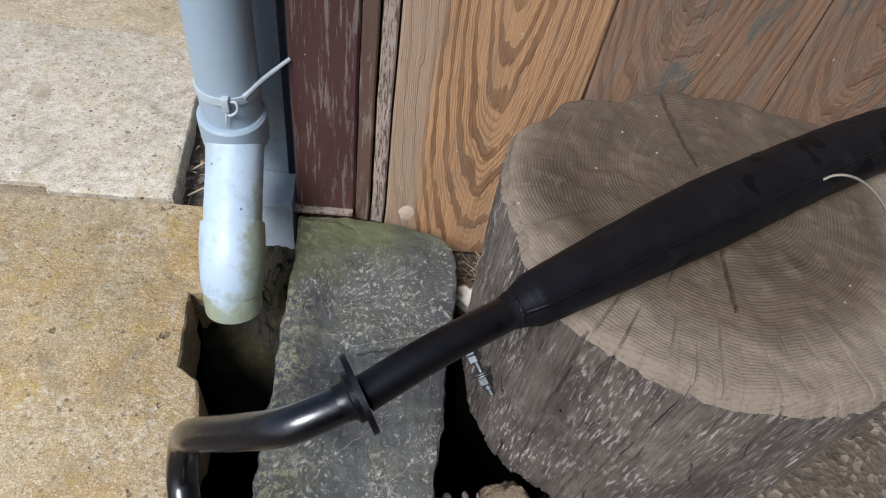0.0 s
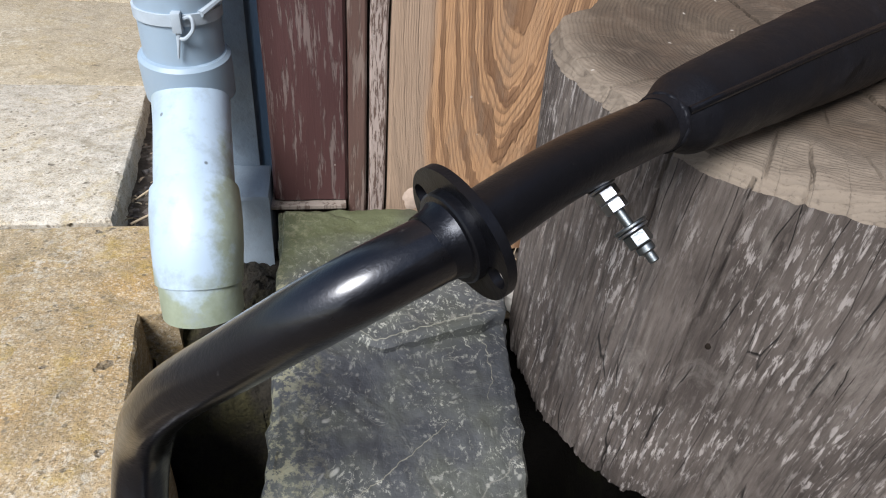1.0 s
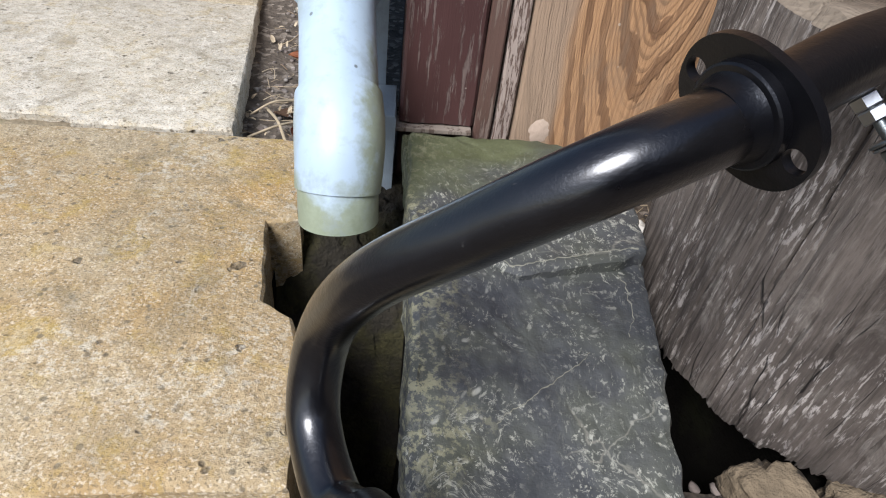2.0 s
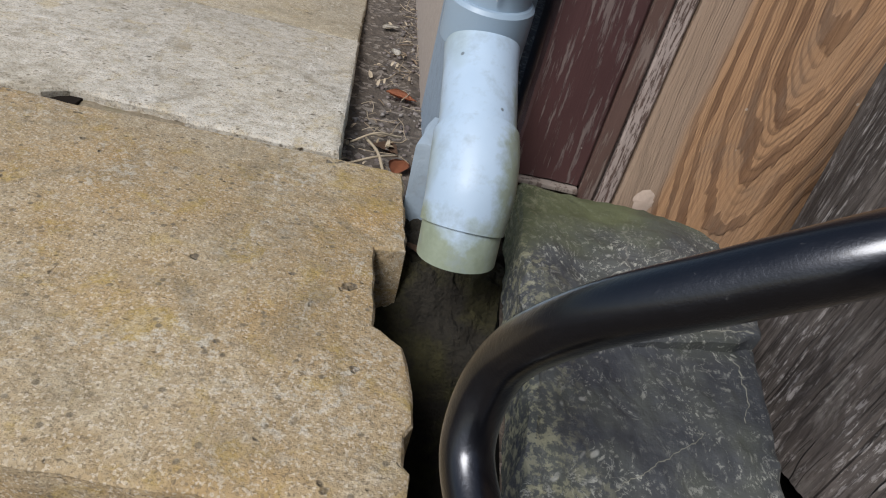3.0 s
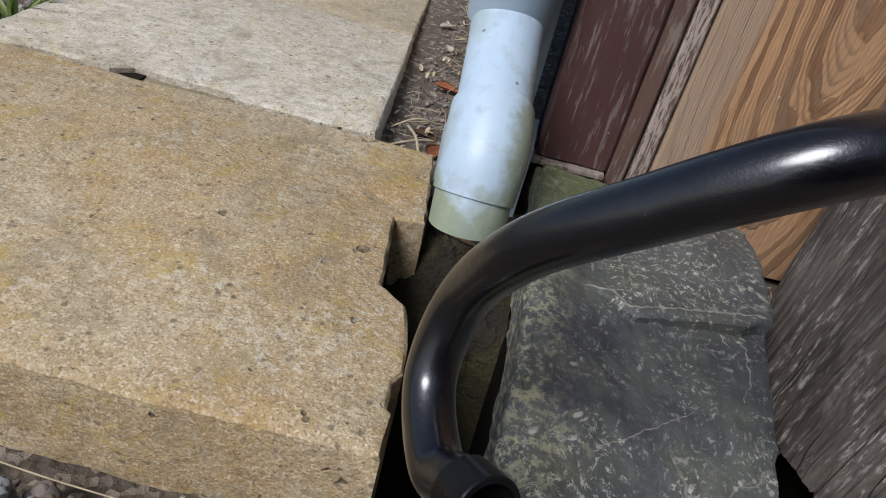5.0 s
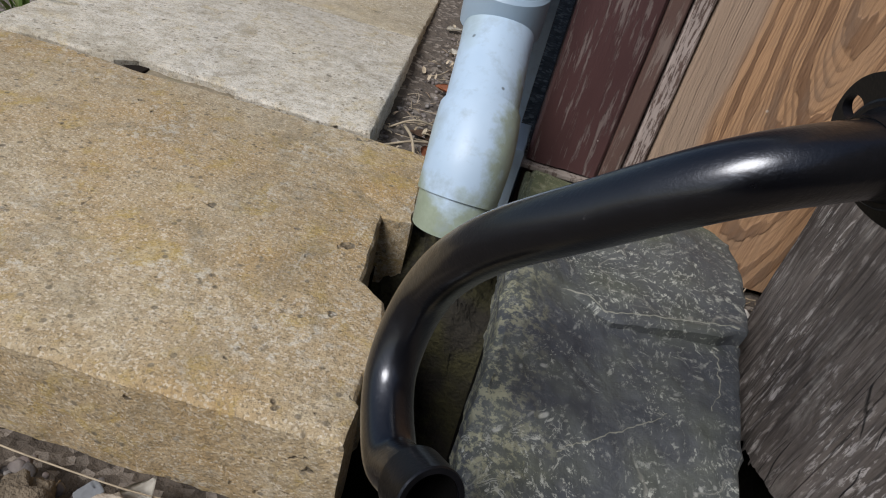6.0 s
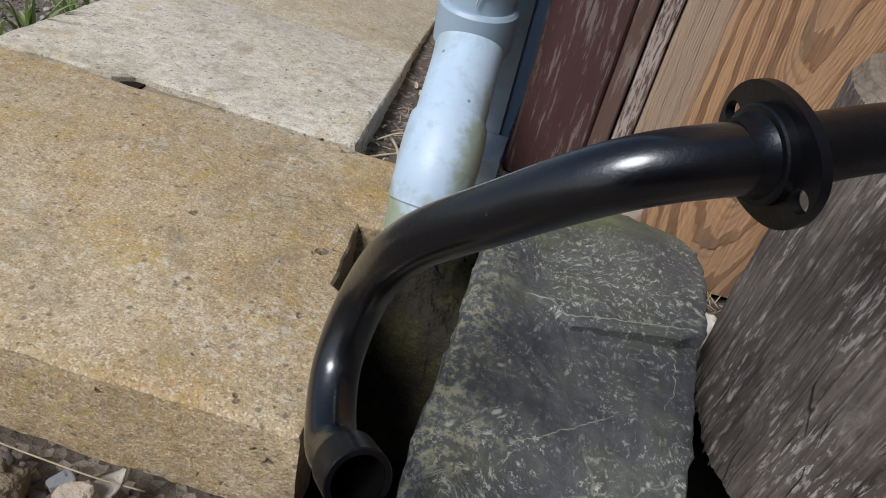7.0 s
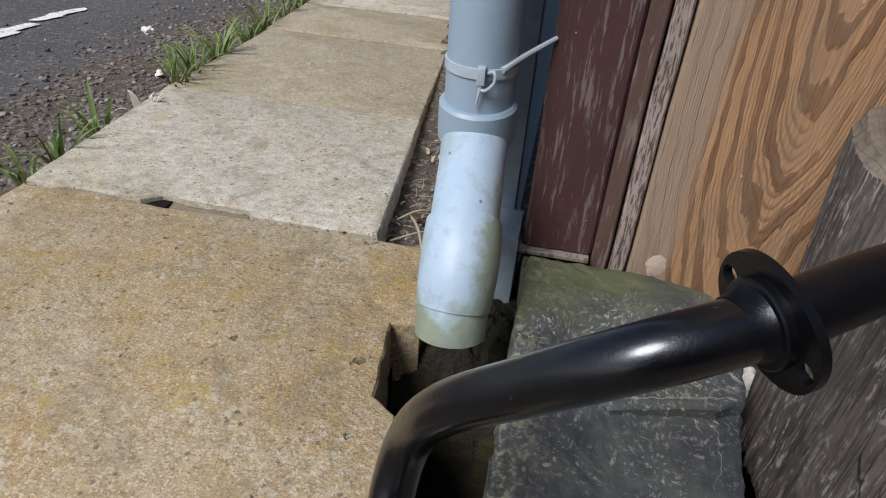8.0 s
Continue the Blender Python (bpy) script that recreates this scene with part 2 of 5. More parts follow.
M_BOARD_GREY = timber_mat("greyed_softwood", (0.27, 0.165, 0.105), (0.11, 0.064, 0.040), (0.19, 0.165, 0.14), 0.75, stain=(0.12, 0.125, 0.112, 0.85), pith=0.08, top=0.75, rings_per_m=120.0)


def paint_mat(name, paint, under, flake, scale=1.0, rough=0.55):
    """Old paint, worn along the grain down to the wood."""
    k = Mat(name, rough)
    fib = k.noise(1.0, 5.0, 0.7, v=k.scaled((330.0, 330.0, 14.0)))
    wear = k.noise(1.0, 6.0, 0.7, v=k.scaled((70.0 * scale, 70.0 * scale, 9.0 * scale)))
    blot = k.noise(1.0, 4.0, 0.6, v=k.scaled((18.0, 18.0, 5.0)))
    c = k.mix(blot, (paint[0] * 0.6, paint[1] * 0.6, paint[2] * 0.6), (paint[0] * 1.35, paint[1] * 1.4, paint[2] * 1.4))
    lost = k.ramp(k.math("ADD", wear, k.math("MULTIPLY", k.math("SUBTRACT", fib, 0.5), 0.5)), (flake, 0.0), (flake + 0.06, 1.0))
    c = k.mix(k.math("MULTIPLY", lost, 0.85), c, k.mix(fib, (under[0] * 0.55, under[1] * 0.55, under[2] * 0.55), under))
    dots = k.ramp(k.cells(38.0), (0.03, 1.0), (0.045, 0.0))
    c = k.mix(k.math("MULTIPLY", dots, 0.6), c, (0.5, 0.45, 0.4))
    k.color(c)
    k.rough(k.mix(lost, (rough, rough, rough), (0.85, 0.85, 0.85)))
    k.bump((fib, 0.5, 0.0012), (k.math("MULTIPLY", lost, -1.0), 0.6, 0.0012))
    return k.m


M_MAROON = paint_mat("maroon_paint", (0.066, 0.0275, 0.0265), (0.20, 0.15, 0.135), 0.55, 1.9)
M_BROWN_STRIP = paint_mat("brown_strip_paint", (0.11, 0.062, 0.05), (0.24, 0.18, 0.15), 0.52, 1.6)
M_FLAKY = paint_mat("flaking_pale_paint", (0.36, 0.285, 0.25), (0.09, 0.045, 0.03), 0.515, 7.0, 0.7)
M_SILL = paint_mat("pale_sill_paint", (0.27, 0.22, 0.185), (0.12, 0.08, 0.06), 0.55, 1.5, 0.7)


def pipe_paint():
    k = Mat("grey_blue_paint", 0.42)
    big = k.noise(9.0, 4.0, 0.6)
    fine = k.noise(90.0, 4.0, 0.7)
    c = k.mix(big, (0.235, 0.32, 0.40), (0.30, 0.385, 0.465))
    c = k.mix(k.ramp(fine, (0.3, 0.35), (0.5, 0.0)), c, (0.27, 0.33, 0.38))
    scr = k.ramp(k.noise(1.0, 3.0, 0.6, v=k.scaled((260.0, 260.0, 30.0))), (0.70, 0.0), (0.76, 0.6))
    c = k.mix(scr, c, (0.55, 0.58, 0.58))
    dark = k.ramp(k.cells(21.0), (0.025, 1.0), (0.04, 0.0))
    c = k.mix(k.math("MULTIPLY", dark, 0.6), c, (0.08, 0.08, 0.07))
    k.color(c)
    k.rough(k.ramp(fine, (0.3, 0.34), (0.7, 0.5)))
    k.bump((big, 0.25, 0.004), (fine, 0.15, 0.0008))
    return k.m


def shoe_paint():
    """The same paint, chalky, with green algae at the drip end and on the damp side."""
    k = Mat("chalky_blue_paint_with_algae", 0.45)
    big = k.noise(14.0, 4.0, 0.6)
    fine = k.noise(110.0, 4.0, 0.7)
    c = k.mix(big, (0.315, 0.42, 0.53), (0.455, 0.56, 0.66))
    sep = k.nt.nodes.new("ShaderNodeSeparateXYZ")
    k.put(sep.inputs[0], k.co)
    n1 = k.math("MULTIPLY", k.math("SUBTRACT", k.noise(20.0, 5.0, 0.65), 0.5), 0.10)
    low = k.ramp(k.math("ADD", sep.outputs[2], n1), (0.066, 1.0), (0.085, 0.0))
    right = k.ramp(k.math("ADD", k.math("ADD", sep.outputs[0], k.math("MULTIPLY", sep.outputs[2], -0.22)), n1), (-0.006, 0.0), (0.016, 1.0))
    left = k.ramp(k.math("ADD", sep.outputs[0], k.math("MULTIPLY", n1, 0.12)), (-0.034, 0.75), (-0.027, 0.0))
    patch = k.ramp(k.noise(10.0, 3.0, 0.5), (0.42, 0.0), (0.58, 1.0))
    alg = k.math("MAXIMUM", k.math("MAXIMUM", low, k.math("MULTIPLY", right, 0.95)), k.math("MULTIPLY", left, patch))
    c = k.mix(k.math("MULTIPLY", alg, 0.9), c, k.mix(fine, (0.14, 0.165, 0.085), (0.30, 0.34, 0.235)))
    dark = k.ramp(k.cells(24.0), (0.03, 1.0), (0.05, 0.0))
    c = k.mix(k.math("MULTIPLY", dark, 0.75), c, (0.05, 0.05, 0.045))
    c = k.mix(k.ramp(k.noise(48.0, 5.0, 0.7), (0.50, 0.0), (0.68, 0.5)), c, (0.25, 0.30, 0.33))
    k.color(c)
    k.rough(k.ramp(fine, (0.3, 0.38), (0.7, 0.55)))
    k.bump((big, 0.3, 0.004), (fine, 0.2, 0.0008))
    return k.m


M_PIPE, M_SHOE = pipe_paint(), shoe_paint()


def wall_paint():
    k = Mat("grey_blue_render", 0.8)
    a, b = k.noise(70.0, 5.0, 0.65), k.noise(6.0, 4.0, 0.6)
    c = k.mix(b, (0.21, 0.27, 0.33), (0.29, 0.355, 0.42))
    c = k.mix(k.ramp(a, (0.3, 0.5), (0.5, 0.0)), c, (0.17, 0.19, 0.20))
    k.color(c)
    k.bump((a, 0.5, 0.003), (k.noise(240.0, 3.0), 0.4, 0.0012))
    return k.m


M_WALL = wall_paint()


def plinth_mat():
    k = Mat("pale_blue_plinth_paint", 0.7)
    a, b = k.noise(60.0, 5.0, 0.65), k.noise(9.0, 4.0, 0.6)
    c = k.mix(b, (0.22, 0.28, 0.335), (0.34, 0.405, 0.46))
    c = k.mix(k.ramp(a, (0.3, 0.5), (0.5, 0.0)), c, (0.24, 0.27, 0.28))
    k.color(c)
    k.bump((a, 0.5, 0.003))
    return k.m


M_PLINTH = plinth_mat()


def black_paint(name, rough, lo, hi, bump_s, ior, coat=0.05):
    k = Mat(name, rough)
    a, b, f = k.noise(30.0, 4.0, 0.6), k.noise(150.0, 4.0, 0.7), k.noise(700.0, 2.0, 0.6)
    c = k.mix(a, lo, hi)
    c = k.mix(k.ramp(k.noise(26.0, 5.0, 0.7, dist=0.8), (0.55, 0.0), (0.7, 0.7)), c, (hi[0] * 1.7, hi[1] * 1.65, hi[2] * 1.65))
    c = k.mix(k.ramp(k.noise(21.0, 2.0, 0.5), (0.61, 0.0), (0.63, 0.75)), c, (0.0012, 0.0011, 0.0012))
    c = k.mix(k.ramp(b, (0.7, 0.0), (0.76, 0.5)), c, (0.10, 0.095, 0.09))
    k.color(c)
    k.rough(k.ramp(k.math("ADD", k.math("MULTIPLY", a, 0.6), k.math("MULTIPLY", b, 0.4)), (0.35, rough * 0.85), (0.65, rough * 1.45)))
    k.bump((b, bump_s, 0.0012), (f, bump_s, 0.0004))
    k.b.inputs["IOR"].default_value = ior
    # sky blue put into the highlights by tint
    k.b.inputs["Specular Tint"].default_value = (0.78, 0.85, 1.0, 1.0)
    k.b.inputs["Coat Weight"].default_value = coat
    k.b.inputs["Coat Roughness"].default_value = 0.21
    k.b.inputs["Coat IOR"].default_value = 1.52
    return k.m


M_GLOSS = black_paint("glossy_black_paint", 0.31, (0.0010, 0.0010, 0.0017), (0.0022, 0.0020, 0.0027), 0.3, 1.38, 0.95)
M_SATIN = black_paint("satin_black_paint", 0.32, (0.0022, 0.0023, 0.0032), (0.0046, 0.0045, 0.0054), 0.25, 1.32, 0.15)
M_MATT = black_paint("matt_black_heat_paint", 0.46, (0.0038, 0.0039, 0.0052), (0.0074, 0.0075, 0.0094), 0.4, 1.22)


def plain(name, col, rough, metal=0.0, var=0.25, scale=60.0, b=0.3, d=0.001):
    k = Mat(name, rough, metal)
    a = k.noise(scale, 4.0, 0.65)
    k.color(k.mix(a, tuple(v * (1 - var) for v in col), tuple(min(1.0, v * (1 + var)) for v in col)))
    k.bump((a, b, d))
    return k.m


M_RUBBER = plain("black_rubber", (0.012, 0.012, 0.012), 0.7)
M_ZINC = plain("bright_zinc", (0.31, 0.33, 0.36), 0.34, 1.0, 0.1, 300.0, 0.1, 0.0004)
M_STEEL = plain("dull_steel", (0.17, 0.19, 0.20), 0.4, 1.0, 0.25, 260.0)
# black with specular cut: the shade inside open pipe ends, as colour
M_BORE_SHADE = plain("black_bore_shade", (0.002, 0.0018, 0.0017), 0.95)
M_BORE_SHADE.node_tree.nodes["Principled BSDF"].inputs["Specular IOR Level"].default_value = 0.05
M_TIE = plain("painted_cable_tie", (0.36, 0.42, 0.47), 0.5)
M_WIRE = plain("bare_wire", (0.26, 0.235, 0.2), 0.5, 0.6)


def stump_side():
    k = Mat("grey_weathered_log_side", 0.88)
    sep = k.nt.nodes.new("ShaderNodeSeparateXYZ")
    k.put(sep.inputs[0], k.co)
    ang = k.math("ARCTAN2", sep.outputs[1], sep.outputs[0])
    lean = k.math("MULTIPLY", ang, 0.19)
    p = k.node("ShaderNodeCombineXYZ", {0: lean, 1: k.math("MULTIPLY", sep.outputs[0], 0.05), 2: sep.outputs[2]})
    fib = k.noise(1.0, 6.0, 0.75, v=k.vec("MULTIPLY", p, (430.0, 40.0, 26.0)))
    flk = k.noise(1.0, 5.0, 0.7, v=k.vec("MULTIPLY", p, (380.0, 20.0, 48.0)), dist=0.35)
    drift = k.noise(1.0, 4.0, 0.6, v=k.vec("MULTIPLY", p, (22.0, 10.0, 13.0)))
    big = k.noise(1.0, 4.0, 0.6, v=k.vec("MULTIPLY", p, (16.0, 10.0, 9.0)))
    c = k.mix(k.ramp(big, (0.35, 0.0), (0.65, 1.0)), (0.050, 0.039, 0.033), (0.125, 0.104, 0.090))
    c = k.mix(k.ramp(fib, (0.36, 0.65), (0.50, 0.0)), c, (0.03, 0.023, 0.018))
    c = k.mix(k.ramp(fib, (0.54, 0.0), (0.68, 0.3)), c, (0.22, 0.195, 0.17))
    c = k.mix(k.math("MULTIPLY", k.ramp(flk, (0.53, 0.0), (0.60, 1.0)), k.ramp(drift, (0.42, 0.05), (0.62, 0.9))), c, (0.40, 0.365, 0.34))
    soft = k.noise(1.0, 6.0, 0.7, v=k.vec("MULTIPLY", p, (46.0, 12.0, 12.0)), dist=0.7)
    c = k.mix(k.ramp(soft, (0.54, 0.0), (0.70, 0.5)), c, (0.25, 0.225, 0.20))
    split = k.ramp(k.cells(1.0, v=k.vec("ADD", k.vec("MULTIPLY", p, (62.0, 0.0, 3.2)), k.vec("MULTIPLY", k.noisev(9.0), (0.5, 0.0, 0.5))), feature="DISTANCE_TO_EDGE"), (0.002, 0.9), (0.008, 0.0))
    split = k.math("MULTIPLY", split, k.ramp(k.noise(14.0, 3.0), (0.46, 0.0), (0.54, 1.0)))
    c = k.mix(split, c, (0.012, 0.009, 0.007))
    knot = k.ramp(k.cells(16.0), (0.035, 1.0), (0.06, 0.0))
    c = k.mix(k.math("MULTIPLY", knot, 0.7), c, (0.035, 0.027, 0.02))
    k.color(c)
    k.bump((flk, 0.4, 0.003), (fib, 0.7, 0.002), (k.math("MULTIPLY", split, -1.0), 0.8, 0.004))
    return k.m


def stump_top():
    k = Mat("end_grain_with_growth_rings", 0.85)
    wob = k.vec("MULTIPLY", k.vec("SUBTRACT", k.noisev(5.0), (0.5, 0.5, 0.5)), (0.05, 0.05, 0.0))
    sep = k.nt.nodes.new("ShaderNodeSeparateXYZ")
    k.put(sep.inputs[0], k.vec("ADD", k.co, wob))
    x, y = sep.outputs[0], sep.outputs[1]
    r = k.math("SQRT", k.math("ADD", k.math("MULTIPLY", x, x), k.math("MULTIPLY", y, y)))
    ring = k.math("FRACT", k.math("MULTIPLY", k.math("ADD", r, k.math("MULTIPLY", k.noise(3.0, 2.0), 0.03)), 300.0))
    band = k.ramp(ring, (0.0, 0.0), (0.45, 0.1), (0.75, 1.0), (0.9, 1.0), (1.0, 0.0))
    big, mid, fine = k.noise(8.0, 4.0, 0.6), k.noise(35.0, 5.0, 0.7), k.noise(300.0, 3.0, 0.7)
    saw = k.noise(1.0, 3.0, 0.6, v=k.scaled((30.0, 420.0, 1.0)))
    c = k.mix(k.ramp(big, (0.35, 0.0), (0.65, 1.0)), (0.050, 0.036, 0.025), (0.102, 0.076, 0.052))
    c = k.mix(k.math("MULTIPLY", band, k.ramp(k.noise(11.0, 5.0, 0.65, dist=0.6), (0.42, 0.05), (0.62, 0.8))), c, (0.028, 0.019, 0.013))
    turn = k.math("FLOOR", k.math("MULTIPLY", k.math("ADD", r, k.math("MULTIPLY", k.noise(3.0, 2.0), 0.03)), 300.0))
    each = k.node("ShaderNodeTexWhiteNoise", {"Vector": k.node("ShaderNodeCombineXYZ", {0: turn, 1: 5.0, 2: 0.0})})
    c = k.mix(k.math("MULTIPLY", each, 0.35), c, (0.03, 0.022, 0.015))
    pale_ring = k.ramp(ring, (0.05, 0.0), (0.2, 0.8), (0.35, 0.0))
    c = k.mix(k.math("MULTIPLY", pale_ring, k.ramp(k.noise(9.0, 4.0, 0.6), (0.46, 0.0), (0.64, 0.6))), c, (0.20, 0.165, 0.13))
    c = k.mix(k.ramp(mid, (0.55, 0.0), (0.75, 0.5)), c, (0.20, 0.155, 0.115))
    c = k.mix(k.ramp(k.noise(19.0, 5.0, 0.7, dist=1.0), (0.46, 0.0), (0.64, 0.6)), c, (0.070, 0.047, 0.031))
    rim = k.ramp(k.math("ADD", r, k.math("MULTIPLY", mid, 0.03)), (0.185, 0.0), (0.225, 0.55))
    c = k.mix(rim, c, (0.27, 0.225, 0.175))
    c = k.mix(k.ramp(fine, (0.3, 0.5), (0.45, 0.0)), c, (0.06, 0.045, 0.035))
    ang = k.math("ARCTAN2", y, x)
    pol = k.node("ShaderNodeCombineXYZ", {0: k.math("MULTIPLY", ang, 9.0), 1: k.math("MULTIPLY", r, 3.6), 2: 0.0})
    chk = k.ramp(k.cells(1.0, v=k.vec("ADD", pol, k.vec("MULTIPLY", k.noisev(30.0), (0.22, 0.22, 0.0))), feature="DISTANCE_TO_EDGE"), (0.002, 1.0), (0.008, 0.0))
    chk = k.math("MULTIPLY", chk, k.ramp(k.math("ADD", r, k.math("MULTIPLY", k.math("SUBTRACT", k.noise(12.0, 3.0), 0.5), 0.25)), (0.15, 0.0), (0.21, 0.10)))
    c = k.mix(chk, c, (0.012, 0.009, 0.007))
    dots = k.ramp(k.cells(30.0), (0.03, 1.0), (0.05, 0.0))
    c = k.mix(k.math("MULTIPLY", dots, 0.6), c, (0.45, 0.41, 0.36))
    k.color(c)
    k.bump((k.math("MULTIPLY", chk, -1.0), 0.8, 0.003), (band, 0.3, 0.0012), (mid, 0.5, 0.004), (saw, 0.3, 0.001))
    return k.m


M_STUMP_SIDE, M_STUMP_TOP = stump_side(), stump_top()
# near-black colour that stands for the shade in small openings
M_HOLE_SHADE = plain("dark_hole_shade", (0.016, 0.012, 0.009), 0.95)
M_HOLE_SHADE.node_tree.nodes["Principled BSDF"].inputs["Specular IOR Level"].default_value = 0.1


def soil_mat(name, dark, light, pebble):
    k = Mat(name, 0.97)
    a, b = k.noise(45.0, 6.0, 0.7), k.noise(6.0, 4.0, 0.6)
    cell = k.cells(120.0, out=1)
    cv = k.node("ShaderNodeSeparateColor", {0: cell})
    c = k.mix(k.ramp(a, (0.3, 0.0), (0.7, 1.0)), dark, light)
    c = k.mix(k.ramp(cv, (0.72, 0.0), (0.9, 0.8)), c, pebble)
    c = k.mix(k.ramp(b, (0.45, 0.0), (0.7, 0.4)), c, tuple(v * 0.6 for v in light))
    k.color(c)
    k.bump((a, 0.8, 0.010), (k.cells(120.0), 0.6, 0.004))
    return k.m


M_SOIL = soil_mat("brown_soil", (0.045, 0.035, 0.027), (0.135, 0.108, 0.083), (0.27, 0.23, 0.19))


def asphalt_mat():
    k = Mat("worn_asphalt", 0.9)
    a, b = k.noise(180.0, 4.0, 0.7), k.noise(4.0, 5.0, 0.6)
    cv = k.node("ShaderNodeSeparateColor", {0: k.cells(140.0, out=1)})
    c = k.mix(b, (0.055, 0.05, 0.05), (0.10, 0.093, 0.09))
    c = k.mix(k.ramp(cv, (0.7, 0.0), (0.95, 0.7)), c, (0.22, 0.20, 0.19))
    c = k.mix(k.ramp(a, (0.3, 0.6), (0.5, 0.0)), c, (0.03, 0.028, 0.027))
    k.color(c)
    k.bump((k.cells(140.0), 0.7, 0.003), (a, 0.5, 0.002))
    return k.m


M_ASPHALT = asphalt_mat()


def line_mat():
    k = Mat("worn_road_paint", 0.75)
    a = k.noise(60.0, 4.0, 0.7)
    k.color(k.mix(k.ramp(a, (0.35, 1.0), (0.5, 0.0)), (0.78, 0.77, 0.74), (0.3, 0.29, 0.28)))
    k.bump((a, 0.5, 0.002))
    return k.m


M_LINE = line_mat()


def bits_mat(name, *cols, rough=0.9):
    k = Mat(name, rough)
    n = len(cols) - 1
    c = k.ramp(k.isl, *[(i / max(n, 1), col) for i, col in enumerate(cols)])
    a = k.noise(90.0, 4.0, 0.7)
    k.color(k.mix(k.ramp(a, (0.3, 0.5), (0.6, 0.0)), c, tuple(v * 0.45 for v in cols[0])))
    k.bump((a, 0.5, 0.002))
    return k.m


M_GRAVEL = bits_mat("mixed_gravel", (0.09, 0.08, 0.075), (0.20, 0.17, 0.15), (0.13, 0.10, 0.09), (0.34, 0.31, 0.28))
M_STRAW = bits_mat("dry_straw", (0.30, 0.23, 0.14), (0.47, 0.39, 0.28), (0.20, 0.14, 0.09))
M_GRASS = bits_mat("green_grass", (0.085, 0.14, 0.03), (0.16, 0.235, 0.055), (0.28, 0.31, 0.12), (0.12, 0.18, 0.04), rough=0.6)
M_LEAF = plain("rust_dead_leaf", (0.36, 0.13, 0.06), 0.75, 0.0, 0.35, 50.0)
M_LEAF_BROWN = plain("brown_dead_leaf", (0.13, 0.075, 0.045), 0.8, 0.0, 0.4, 50.0)
M_DRY = plain("bleached_dry_leaf", (0.62, 0.58, 0.5), 0.8, 0.0, 0.2, 50.0)
M_CHALK = plain("white_mortar_chip", (0.72, 0.69, 0.63), 0.9, 0.0, 0.18, 90.0, 0.6, 0.003)
M_CRUST = plain("pale_lime_crust", (0.58, 0.545, 0.475), 0.92, 0.0, 0.15, 200.0, 0.6, 0.001)
M_STONE = plain("brown_field_stone", (0.15, 0.115, 0.075), 0.92, 0.0, 0.6, 70.0, 0.9, 0.008)
M_BEIGE = plain("beige_render", (0.37, 0.31, 0.26), 0.92, 0.0, 0.25, 80.0, 0.6, 0.003)
M_VEIN = plain("pale_mineral_vein", (0.19, 0.185, 0.15), 0.8, 0.0, 0.35, 150.0)
M_SKY_BLOCK = plain("grey_brown_sky_block", (0.075, 0.066, 0.058), 0.9, 0.0, 0.3, 30.0, 0.6, 0.004)
M_CHALK_PINK = plain("pale_pink_filler", (0.50, 0.39, 0.31), 0.9, 0.0, 0.2, 90.0, 0.5, 0.002)
M_STONE_GREY = plain("blue_grey_stone", (0.16, 0.165, 0.17), 0.85, 0.0, 0.4, 30.0, 0.6, 0.004)
M_STONE_PALE = plain("pale_buff_stone", (0.36, 0.30, 0.23), 0.9, 0.0, 0.45, 90.0, 0.8, 0.005)


# ---------- building helpers ----------
def part(name, bm, material, parent=None, label="", smooth=False):
    """Links a bmesh, given in world metres, as one mesh object under a thing or a part."""
    me = bpy.data.meshes.new(name)
    base, up_ = Vector(), parent
    while up_:
        base, up_ = base + up_.location, up_.parent
    if parent:
        bmesh.ops.translate(bm, vec=-base, verts=bm.verts)
    bmesh.ops.recalc_face_normals(bm, faces=bm.faces)
    bm.to_mesh(me)
    bm.free()
    for mm in material if isinstance(material, list) else [material]:
        me.materials.append(mm)
    if smooth:
        me.polygons.foreach_set("use_smooth", [True] * len(me.polygons))
        if smooth != "all":
            me.set_sharp_from_angle(angle=radians(28))
    ob = new(name, me)
    if parent:
        ob.parent = parent
    if label:
        ob["label"] = label
    return ob


def thing(name, at, label, category, group="", kind=""):
    ob = new(name)
    ob.location = at
    ob.empty_display_size = 0.02
    bpy.context.view_layer.update()
    return tagged(ob, label, category, group, kind)


def pz(y):
    """Height of the paving, which falls away along the street."""
    return -0.09 * (y - 0.495)


def fbm(x, y, z=0.0):
    return noise.fractal(Vector((x, y, z)), 1.0, 2.0, 4)


def resample(pts, step, jitter, rng):
    out = []
    for i, a in enumerate(pts):
        b = pts[(i + 1) % len(pts)]
        d = math.dist(a, b)
        n = max(1, int(d / step))
        for k in range(n):
            t = k / n
            x, y = a[0] + (b[0] - a[0]) * t, a[1] + (b[1] - a[1]) * t
            j = jitter * (0.35 if k == 0 else 1.0)
            out.append((x + j * fbm(x * 60, y * 60, 3.1) + j * rng.uniform(-0.3, 0.3), y + j * fbm(x * 60, y * 60, 9.7) + j * rng.uniform(-0.3, 0.3)))
    return out


def inset(pts, d):
    n, out = len(pts), []
    area = sum(pts[i][0] * pts[(i + 1) % n][1] - pts[(i + 1) % n][0] * pts[i][1] for i in range(n))
    s = 1 if area > 0 else -1
    for i in range(n):
        a, b = Vector(pts[i - 2]), Vector(pts[(i + 2) % n])
        t = (b - a).normalized()
        out.append((pts[i][0] - s * t.y * d, pts[i][1] + s * t.x * d))
    return out


